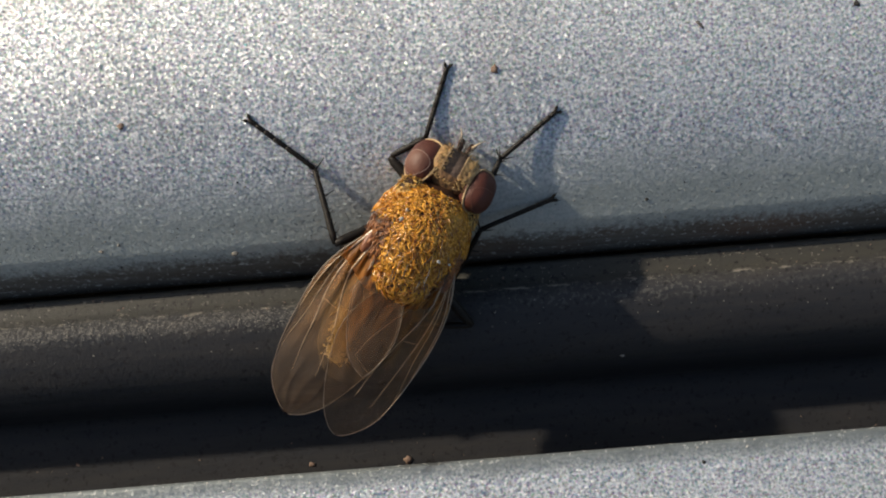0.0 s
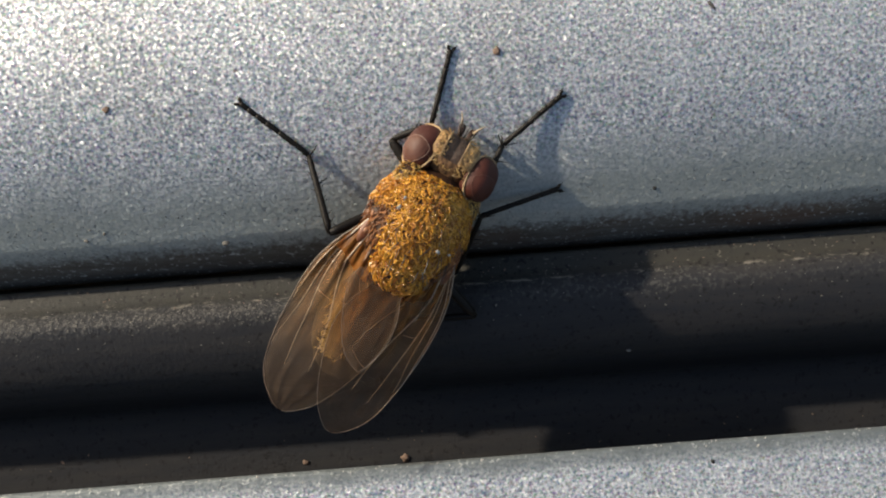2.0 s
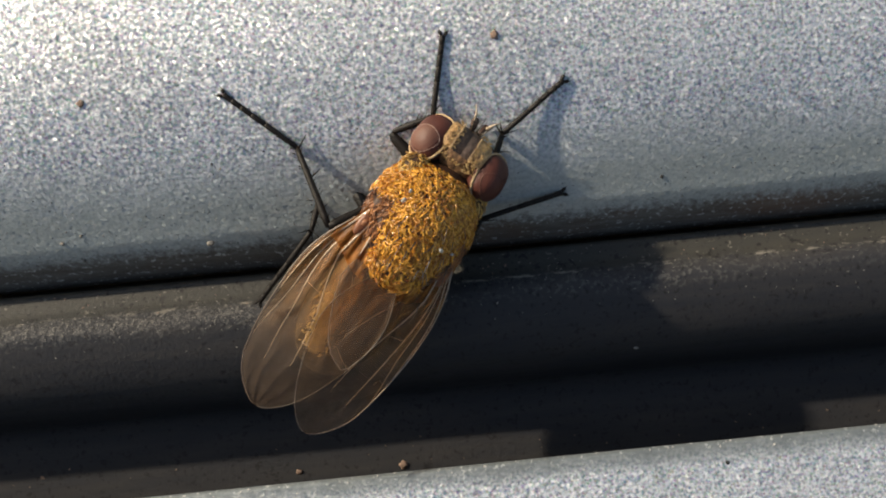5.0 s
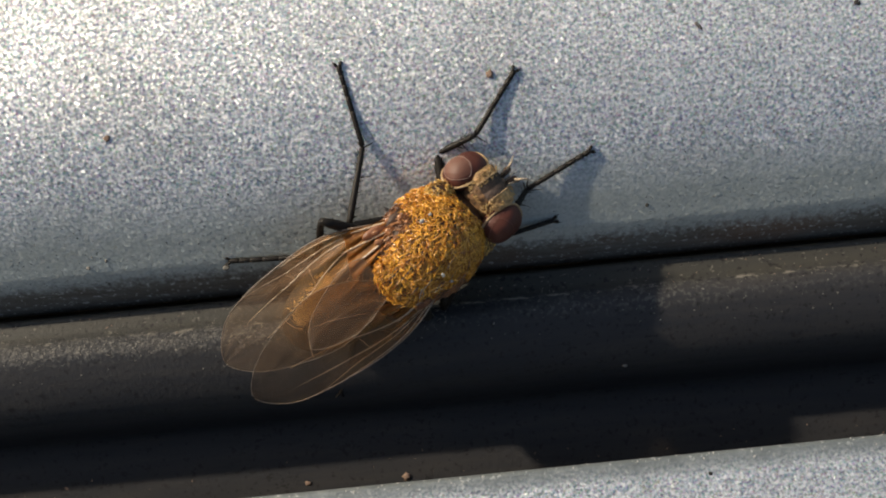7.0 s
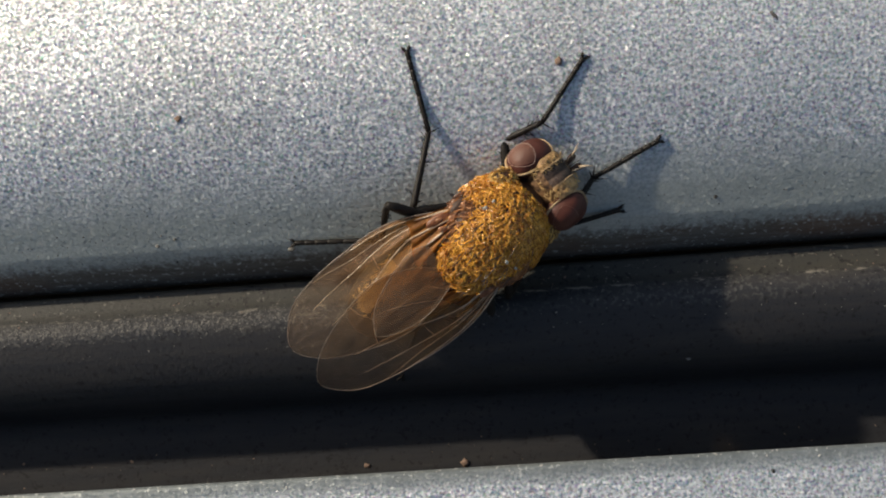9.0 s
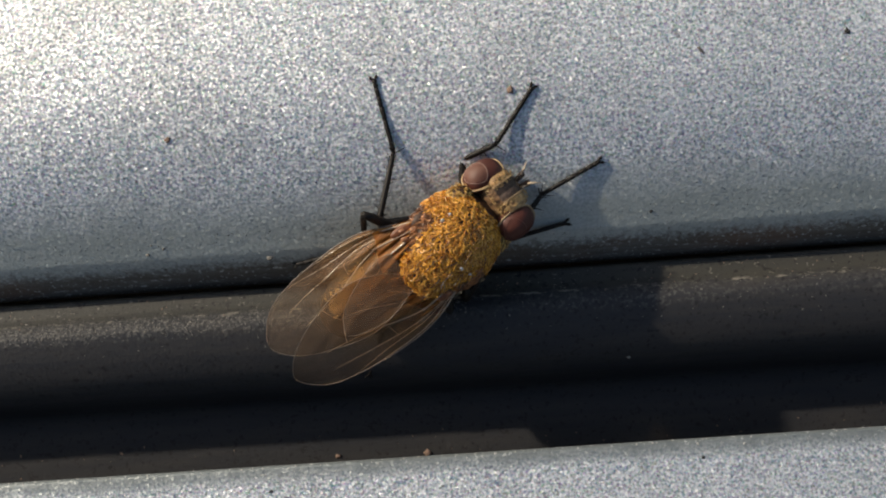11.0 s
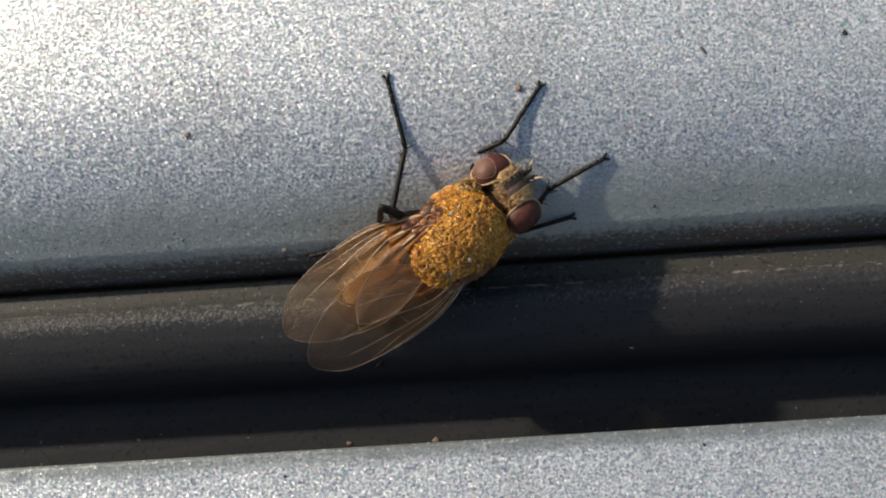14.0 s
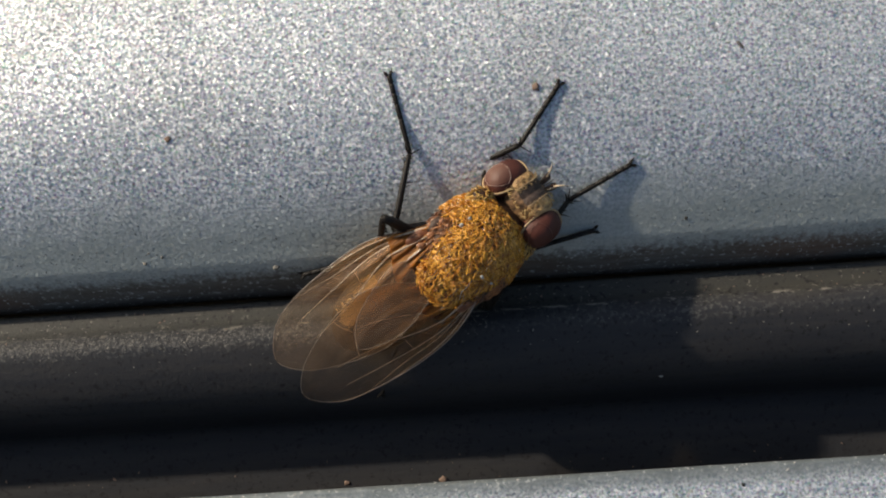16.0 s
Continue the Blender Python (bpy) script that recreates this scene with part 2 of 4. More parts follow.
SEAL = [(1.5, -3.68), (0, -3.68), (-1.1, -3.58), (-1.36, -3.08), (-1.38, -2.48), (-1.36, -1.78), (-1.39, -1.33), (-1.58, -1.22), (-1.9, -1.06), (-2.15, -0.82), (-2.5, -0.63), (-3, -0.68), (-3.5, -0.83), (-4, -1.09), (-4.4, -1.44), (-4.75, -2.00), (-5.02, -2.70), (-5.35, -3.25), (-5.85, -3.42), (-6.5, -3.42), (-8, -3.42), (-10, -3.42)]
profile = [(p.x, p.y) for p in catmull([(y, z, 0) for y, z in SEAL[::-1]], 5)]


def seal_z(y):
    """Height of the seal's outside at y mm."""
    for (a, za), (c, zc) in zip(profile_seal, profile_seal[1:]):
        if a <= y <= c:
            return za + (zc - za) * (y - a) / max(c - a, 1e-6)
    return -1.0


profile_seal = profile
seal = new("rubber_seal")
tagged(seal, "dusty black rubber seal strip between two silver panels", "seal")
# flange, bulb and lip of the seal, end to end across the gap
for name, lo, hi, words in (("flange", -10.5, -5.4, "flat dusty rubber flange"), ("bulb", -5.4, -2.1, "rounded black rubber bulb"), ("lip", -2.1, 1.4, "scuffed rubber lip at the gap")):
    cut = next(i for i, (y, z) in enumerate(profile) if y >= lo)
    end = next((i for i, (y, z) in enumerate(profile) if y >= hi), len(profile) - 1)
    part(name, strip(profile[cut:end + 1], 0.5, SPREAD), FLANGE if name == "flange" else RUBBER, seal, words)

LOWER = [(-300, 4.0), (-60, 5.0), (-30, 2.8), (-16, 0.95), (-11, 0.18), (-9, -0.15), (-8.2, -0.285), (-7.33, -0.385), (-7.15, -0.40), (-7.07, -0.44), (-7.03, -0.52)]
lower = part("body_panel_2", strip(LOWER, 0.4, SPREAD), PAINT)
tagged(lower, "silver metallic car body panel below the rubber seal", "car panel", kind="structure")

# unseen dark slab below the lower panel, added to block low sky light
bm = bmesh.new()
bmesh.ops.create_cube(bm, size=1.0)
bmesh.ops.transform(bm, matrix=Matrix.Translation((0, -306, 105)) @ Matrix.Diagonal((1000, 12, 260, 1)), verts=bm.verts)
wall = part("sky_blocker", bm, plain("blocker_dark", (0.062, 0.055, 0.047), 0.9, 0.0, 0.3, 0.3, 0.3), smooth=False)
tagged(wall, "unseen dark brown grey slab added to block low sky", "wall", kind="structure")

# ---- the fly's materials ----
def cuticle(name, colour, rough=0.38, vary=0.4, shine=0.5):
    m = Nodes(name)
    n = m.noise(14.0, 4)
    big = m.noise(1.6, 3)
    tone = m.ramp(n.outputs[0], [(0.3, tuple(c * (1 - vary) for c in colour)), (0.75, tuple(c * (1 + vary) for c in colour))])
    tone = m.mix(m.math("MULTIPLY", big.outputs[0], 0.5), tone, tuple(c * 0.5 for c in colour))
    m.set(Base_Color=tone, Roughness=rough, Specular_IOR_Level=shine, Normal=m.bump(n.outputs[0], 0.012))
    return m.m


def hair_material(name, dark, light, rough=0.4):
    m = Nodes(name)
    geo = m.t.nodes.new("ShaderNodeNewGeometry")
    m.set(Base_Color=m.ramp(geo.outputs["Random Per Island"], [(0.0, dark), (0.55, tuple((a + b) / 2 for a, b in zip(dark, light))), (1.0, light)]),
          Roughness=rough)
    m.b.inputs["Specular IOR Level"].default_value = 0.85
    return m.m


def pollen_skin(name, dark, light, per_mm=12.0):
    """Cuticle dusted with fine pale hairs."""
    m = Nodes(name)
    n = m.noise(per_mm, 4, 0.65, stretch=(1, 0.5, 1))
    big = m.noise(2.2, 3)
    f = m.math("ADD", m.math("MULTIPLY", n.outputs[0], 0.75), m.math("MULTIPLY", big.outputs[0], 0.45))
    m.set(Base_Color=m.ramp(f, [(0.45, dark), (0.75, light)]), Roughness=0.6, Normal=m.bump(n.outputs[0], 0.025))
    return m.m


def eye_material(name, dark, light):
    m = Nodes(name)
    facets = m.cells(26.0)
    big = m.noise(1.4, 2)
    tone = m.ramp(big.outputs[0], [(0.3, dark), (0.7, light)])
    m.set(Base_Color=tone, Roughness=0.50, Specular_IOR_Level=0.32, Normal=m.bump(facets.outputs["Distance"], 0.008, 0.7))
    return m.m


def wing_material(name="wing_membrane", solid=0.07, stain=1.0):
    """Thin smoky membrane: half of the light goes through."""
    m = Nodes(name)
    n = m.noise(1.1, 4)
    fine = m.noise(4.5, 3, 0.6, stretch=(1.3, 0.16, 1))
    tone = m.ramp(n.outputs[0], [(0.3, (0.30, 0.212, 0.152)), (0.7, (0.43, 0.315, 0.230))])
    sep = m.t.nodes.new("ShaderNodeSeparateXYZ")
    m.t.links.new(m.coords, sep.inputs[0])
    root = m.math("MULTIPLY_ADD", sep.outputs[1], 1 / (3.3 * MM), 1.40)
    root = m.math("MAXIMUM", m.math("MINIMUM", root, 1.0), 0.0)
    streak = m.noise(3.0, 4, 0.6, stretch=(2.0, 0.35, 1.0))
    root = m.math("MULTIPLY", root, m.math("MULTIPLY_ADD", streak.outputs[0], 1.2, 0.3))
    root = m.math("MULTIPLY", m.math("MINIMUM", root, 1.0), stain)
    amber = m.ramp(streak.outputs[0], [(0.35, (0.24, 0.080, 0.018)), (0.65, (0.76, 0.365, 0.085))])
    tone = m.mix(root, tone, amber)
    m.set(Base_Color=tone, Roughness=0.42, Specular_IOR_Level=0.35, Normal=m.bump(fine.outputs[0], 0.06, 0.7))
    clear = m.t.nodes.new("ShaderNodeBsdfTransparent")
    m.put(clear.inputs[0], m.mix(root, (0.95, 0.91, 0.86) if stain == 1.0 else (0.97, 0.94, 0.90), (0.96, 0.84, 0.66)))
    leak = m.t.nodes.new("ShaderNodeBsdfTranslucent")
    m.put(leak.inputs[0], tone)
    skin = m.t.nodes.new("ShaderNodeMixShader")
    skin.inputs[0].default_value = 0.35
    m.t.links.new(m.b.outputs[0], skin.inputs[1])
    m.t.links.new(leak.outputs[0], skin.inputs[2])
    mix = m.t.nodes.new("ShaderNodeMixShader")
    m.put(mix.inputs[0], m.math("ADD", m.math("MULTIPLY_ADD", n.outputs[0], 0.12, solid), m.math("MULTIPLY", root, 0.34)))
    m.t.links.new(clear.outputs[0], mix.inputs[1])
    m.t.links.new(skin.outputs[0], mix.inputs[2])
    m.t.links.new(mix.outputs[0], m.out.inputs["Surface"])
    return m.m


BLACK = cuticle("black_cuticle", (0.014, 0.010, 0.007), 0.55, 0.4, 0.28)
BROWN = cuticle("brown_cuticle", (0.055, 0.021, 0.008), 0.6)
VEIN = cuticle("wing_vein", (0.58, 0.41, 0.26), 0.22, 0.4, 0.9)
RUST = cuticle("rust_hinge", (0.22, 0.075, 0.028), 0.4)
AMBER = wing_material("amber_membrane", 0.46, 1.3)
# right wing's edge painted paler than the left's to stand for glints
LIT_COSTA = cuticle("lit_wing_edge", (0.40, 0.30, 0.215), 0.22, 0.4, 0.9)
DIM_COSTA = cuticle("dim_wing_edge", (0.22, 0.155, 0.11), 0.3)
PALE_EDGE = cuticle("wing_hem", (0.30, 0.25, 0.20), 0.3)
GOLD = hair_material("golden_hair", (0.27, 0.072, 0.004), (1.0, 0.51, 0.066), 0.22)
PALE_GOLD = hair_material("pale_golden_hair", (0.26, 0.11, 0.015), (0.95, 0.60, 0.16), 0.3)
RUST_HAIR = hair_material("rust_hair", (0.09, 0.026, 0.008), (0.50, 0.20, 0.055))
GOLD_DUST = hair_material("gold_dusting", (0.58, 0.42, 0.14), (1.0, 0.78, 0.36))
BRISTLE = hair_material("black_bristle", (0.012, 0.010, 0.008), (0.05, 0.035, 0.02))
CREAM = cuticle("cream_bristle", (0.62, 0.48, 0.33), 0.4, 0.2)
PALE = hair_material("pale_bristle", (0.33, 0.19, 0.06), (0.74, 0.50, 0.20))
DUSTED = pollen_skin("dusted_head", (0.035, 0.018, 0.010), (0.36, 0.195, 0.085), 9.0)
STRIPE_SHEEN = pollen_skin("sheen_frons", (0.060, 0.036, 0.026), (0.15, 0.098, 0.070), 16.0)
STRIPE = pollen_skin("dark_frons", (0.018, 0.010, 0.008), (0.060, 0.036, 0.026), 16.0)
BELLY = pollen_skin("dusted_abdomen", (0.013, 0.010, 0.007), (0.06, 0.040, 0.018), 5.0)
RIM = pollen_skin("pale_eye_rim", (0.30, 0.19, 0.10), (0.62, 0.44, 0.24), 20.0)
BAND = pollen_skin("golden_cheek", (0.09, 0.044, 0.018), (0.78, 0.47, 0.20), 13.0)
CHIP = cuticle("pale_chip", (0.62, 0.57, 0.48), 0.3)
SCLERITE = cuticle("hinge_plate", (0.42, 0.185, 0.085), 0.25)
EYE = eye_material("compound_eye", (0.066, 0.018, 0.012), (0.100, 0.031, 0.020))
# lighter copies of the eye's colour, standing in for sheen
EYE_SHEEN = eye_material("eye_sheen", (0.118, 0.050, 0.034), (0.155, 0.070, 0.050))
SHEEN_EDGE = eye_material("sheen_edge", (0.24, 0.155, 0.125), (0.30, 0.20, 0.16))
WING = wing_material()
LOBE = wing_material("smoky_lobe", 0.12, 0.1)


# ---- the fly's shapes ----
def ball(at, r, turn=(0, 0, 0), seg=28):
    bm = bmesh.new()
    bmesh.ops.create_uvsphere(bm, u_segments=seg, v_segments=seg * 2 // 3, radius=1.0)
    bmesh.ops.transform(bm, matrix=Matrix.Translation(at) @ Euler([radians(a) for a in turn]).to_matrix().to_4x4() @ Matrix.Diagonal((*r, 1)), verts=bm.verts)
    return bm


def tube(bm, line, radii, sides=6, flat=1.0):
    """A tapered tube along a line into bm, closed at both ends."""
    line = [Vector(p) for p in line]
    rings = []
    side = None
    for i, p in enumerate(line):
        d = (line[min(i + 1, len(line) - 1)] - line[max(i - 1, 0)]).normalized()
        if side is None:
            side = d.orthogonal().normalized()
        side = (side - d * side.dot(d)).normalized()
        up = d.cross(side)
        rings.append([bm.verts.new(p + radii[i] * (math.cos(k * 2 * math.pi / sides) * side + flat * math.sin(k * 2 * math.pi / sides) * up)) for k in range(sides)])
    for a, b in zip(rings, rings[1:]):
        for k in range(sides):
            j = (k + 1) % sides
            bm.faces.new((a[k], a[j], b[j], b[k]))
    bm.faces.new(rings[0][::-1])
    bm.faces.new(rings[-1])


def hairs(name, spots, length, radius, curl, material, parent, label="", seg=4, seed=1):
    """Many thin curled hairs, one mesh. spots: (place, way out, way it lies)."""
    rng = random.Random(seed)
    verts, faces = [], []
    for p, n, lie in spots:
        p, n, lie = Vector(p), Vector(n).normalized(), Vector(lie)
        lie = (lie - n * lie.dot(n)).normalized()
        across = n.cross(lie)
        ln = length * rng.uniform(0.6, 1.3)
        r = radius * rng.uniform(0.7, 1.25)
        turn = rng.uniform(-curl, curl)
        base = rng.uniform(-0.7, 0.7) * min(1.0, curl)
        rise = rng.uniform(0.25, 0.7)
        first = len(verts)
        at = p.copy()
        for i in range(seg + 1):
            u = i / seg
            a = base + turn * u
            lift = rise * (1 - 1.3 * u)
            d = (math.cos(a) * lie + math.sin(a) * across + lift * n).normalized()
            side = d.cross(n).normalized()
            up = side.cross(d)
            rr = r * (1 - 0.75 * u ** 2)
            for k in range(3):
                w = k * 2.0944
                verts.append(tuple((at + rr * (math.cos(w) * side + math.sin(w) * up)) * MM))
            at = at + d * (ln / seg)
        for i in range(seg):
            for k in range(3):
                a, b = first + i * 3 + k, first + i * 3 + (k + 1) % 3
                faces.append((a, b, b + 3, a + 3))
        faces.append(tuple(first + seg * 3 + k for k in range(3)))
    me = bpy.data.meshes.new(name)
    me.from_pydata(verts, [], faces)
    for poly in me.polygons:
        poly.use_smooth = True
    me.materials.append(material)
    ob = new(name, me)
    ob.parent = parent
    tagged(ob, label, kind="stuff")
    return ob


fly = new("fly")
tagged(fly, "golden-haired cluster fly with brown eyes standing on car panel", "fly")

# thorax: humped body, scutellum behind, thick golden wool on top
THORAX, THORAX_R = Vector((0, -0.05, 1.48)), Vector((1.38, 1.70, 1.42))
SCUTELLUM, SCUTELLUM_R = Vector((0, -1.28, 2.12)), Vector((0.74, 0.52, 0.40))
bm = ball(THORAX, THORAX_R, seg=36)
for v in bm.verts:
    q = v.co - THORAX
    v.co += 0.04 * noise.noise_vector(v.co * 1.3)
    if q.y > 0.9:
        v.co.z -= 0.16 * (q.y - 0.9)
thorax = part("thorax", bm, BROWN, fly, "dark brown thorax under golden wool")
part("scutellum", ball(SCUTELLUM, SCUTELLUM_R, (-18, 0, 0)), BROWN, thorax)
part("shoulder", ball((-0.88, 1.0, 1.80), (0.34, 0.42, 0.3)), BROWN, thorax)
part("shoulder", ball((0.88, 1.0, 1.80), (0.34, 0.42, 0.3)), BROWN, thorax)
# unseen bulk under the thorax, added to stop sun leaking beneath the fly
part("underside_block", ball((0.25, -0.5, 0.55), (0.95, 1.5, 0.55)), BLACK, thorax, "black underside block added to stop sun leaking through")
part("neck", ball((0, 1.62, 1.42), (0.42, 0.3, 0.4)), BLACK, fly)

rng = random.Random(4)
spots = []
while len(spots) < 4300:
    d = Vector((rng.gauss(0, 1), rng.gauss(0, 1), rng.gauss(0, 1))).normalized()
    if d.z < 0.12 + 0.2 * rng.random() and not (d.x < -0.6 and d.y > 0.1 and d.z > -0.15):
        continue
    if (abs(d.x) > 0.70 + 0.2 * d.y and d.y < 0.12) or (d.y > 0.79 + 0.05 * rng.random()):
        continue
    p = THORAX + Vector((d.x * THORAX_R.x, d.y * THORAX_R.y, d.z * THORAX_R.z))
    if p.y - THORAX.y > 0.9:
        p.z -= 0.16 * (p.y - THORAX.y - 0.9)
    n = Vector((d.x / THORAX_R.x, d.y / THORAX_R.y, d.z / THORAX_R.z))
    spots.append((p, n, (0.25 * rng.gauss(0, 1), -1, 0)))
hairs("golden_wool", spots, 0.23, 0.027, 3.2, GOLD, thorax, "crinkled golden hair")
spots = []
while len(spots) < 560:
    d = Vector((rng.gauss(0, 1), rng.gauss(0, 1), rng.gauss(0, 1))).normalized()
    if d.z < -0.05 or d.y > 0.55:
        continue
    q = Euler((radians(-18), 0, 0)).to_matrix() @ Vector((d.x * SCUTELLUM_R.x, d.y * SCUTELLUM_R.y, d.z * SCUTELLUM_R.z))
    spots.append((SCUTELLUM + q, d, (0.2 * rng.gauss(0, 1), -1, 0)))
hairs("scutellum_wool", spots, 0.23, 0.027, 3.0, GOLD, thorax, seed=5)
spots = []
for k in range(46):
    a = rng.uniform(-1, 1)
    y = rng.uniform(-1.9, 1.2)
    x = rng.choice((-1, 1)) * rng.uniform(0.15, 1.1)
    z = THORAX.z + THORAX_R.z * math.sqrt(max(0.05, 1 - (x / THORAX_R.x) ** 2 - ((y + 0.05) / THORAX_R.y) ** 2))
    spots.append(((x, y, z), (x * 0.5, 0, 1), (0.3 * a, -1, 0)))
hairs("bristle", spots, 0.55, 0.013, 0.4, BRISTLE, thorax, "stiff black bristles", seed=6)

spots = []
while len(spots) < 380:
    d = Vector((rng.gauss(0, 1), rng.gauss(0, 1), abs(rng.gauss(0, 1)))).normalized()
    s = rng.choice((-1, 1))
    spots.append((Vector((s * 0.88, 1.0, 1.80)) + Vector((d.x * 0.34, d.y * 0.42, d.z * 0.3)), d, (0.3 * rng.gauss(0, 1), -1, 0)))
hairs("shoulder_wool", spots, 0.19, 0.024, 3.6, PALE_GOLD, thorax, seed=12)

spots = []
while len(spots) < 420:
    d = Vector((rng.gauss(0, 1), rng.gauss(0, 1), rng.gauss(0, 1))).normalized()
    if abs(d.x) < 0.68 or d.y > 0.16 or d.y < -0.62 or d.z < 0.05:
        continue
    p = THORAX + Vector((d.x * THORAX_R.x, d.y * THORAX_R.y, d.z * THORAX_R.z))
    spots.append((p, Vector((d.x / THORAX_R.x, d.y / THORAX_R.y, d.z / THORAX_R.z)), (0.4 * rng.gauss(0, 1), -1, 0)))
hairs("flank_hair", spots, 0.26, 0.026, 1.6, RUST_HAIR, thorax, "rusty brown hair by the wing roots", seed=14)

# pale chips of dust caught in the wool
for i, (x, y, z, r) in enumerate(((-0.90, 0.20, 2.66, 0.055), (-0.86, 0.48, 2.62, 0.045), (0.48, -0.36, 2.92, 0.050), (0.84, -0.30, 2.70, 0.035))):
    part("dust_chip", ball((x, y, z), (r, r * 1.4, r * 0.5), (15, 10, 40 * i), 8), CHIP, thorax, "pale chip of dust in the wool")

# abdomen
bm = ball((0, -2.90, 0.80), (1.20, 1.85, 0.80), (6, 0, 0), 32)
for v in bm.verts:
    v.co.z += 0.02 * math.sin(v.co.y * 7.0)
abdomen = part("abdomen", bm, BELLY, fly, "dark abdomen dusted with gold")
spots = []
while len(spots) < 4500:
    y = rng.uniform(-4.3, -1.25)
    x = rng.gauss(-0.74 + 0.16 * max(0.0, -2.5 - y), 0.13)
    k = 1 - (x / 1.20) ** 2 - ((y + 2.90) / 1.85) ** 2
    if k < 0.1 or rng.random() < -3.2 - y or (rng.random() < 0.5 and abs(math.sin(y * 2.6)) < 0.45):
        continue
    spots.append(((x, y, 0.80 + 0.80 * math.sqrt(k) - 0.105 * (y + 2.90)), (x, 0, 1), (0.3 * rng.gauss(0, 1), -1, 0)))
hairs("golden_dusting", spots, 0.10, 0.025, 1.5, GOLD_DUST, abdomen, "gold dusting on the flank", seed=13)

# head, held a little more level than the body
NECK = Vector((0, 1.6, 1.45)) * MM


def head_turn(yaw):
    return Matrix.Translation(NECK) @ pose(0, 0, 0, 0, -12, yaw) @ Matrix.Translation(-NECK)


HEAD = []
head = part("head", ball((0, 1.98, 1.5), (0.90, 0.67, 0.70), (0, 0, 0), 32), DUSTED, fly, "dusty golden grey head")
HEAD.append(head)


def brow(x, a, lift=0.0):
    """A point of the flat forehead, x to the side and a radians up from the face."""
    w = (1 - (abs(x) / 1.0) ** 3) ** (1 / 3)
    return x, 1.98 + (0.70 * w + lift) * math.cos(a), 1.5 + (0.76 * w + lift) * math.sin(a)


def strip_on_head(x0, x1, lift):
    """A band of skin lying on the forehead from the crown to the antennae."""
    bm = bmesh.new()
    rows = []
    for i in range(13):
        a = radians(100 - 74 * i / 12)
        rows.append([])
        for k in range(7):
            x = x0 + (x1 - x0) * k / 6
            rows[-1].append(bm.verts.new(brow(x, a, lift * math.sin(math.pi * k / 6) + 0.004 - 0.05 * abs(math.cos(math.pi * i / 12)) ** 12)))
    for a, b in zip(rows, rows[1:]):
        for k in range(6):
            bm.faces.new((a[k], a[k + 1], b[k + 1], b[k]))
    return bm


# one stripe in two tones; the lighter half stands in for sheen
part("frontal_stripe", strip_on_head(-0.31, -0.02, 0.014), STRIPE, head, "dark stripe between the eyes")
part("frontal_stripe", strip_on_head(-0.02, 0.21, 0.012), STRIPE_SHEEN, head, "half of the stripe, painted ashen brown for its sheen")
part("cheek_band", strip_on_head(-0.60, -0.31, 0.018), BAND, head, "golden dusted band beside the eye")
part("cheek_band", strip_on_head(0.21, 0.60, 0.018), BAND, head, "golden dusted band beside the eye")
# rows of pale beads, the bristles' sockets, along the stripe
for x in (-0.32, 0.22):
    bm = bmesh.new()
    for i in range(12):
        a = radians(96 - 60 * i / 11)
        bmesh.ops.create_icosphere(bm, subdivisions=1, radius=0.034, matrix=Matrix.Translation(brow(x, a, 0.02)))
    part("socket_row", bm, RIM, head, "row of pale bristle sockets")
EYE_R = Vector((0.49, 0.62, 0.45))
FULL = 2.6  # how square the eye's outline is


def eye_outline(a, k=1.0):
    c, d = math.cos(a), math.sin(a)
    f = k / (abs(c) ** FULL + abs(d) ** FULL) ** (1 / FULL)
    return EYE_R.x * f * c, EYE_R.y * f * d


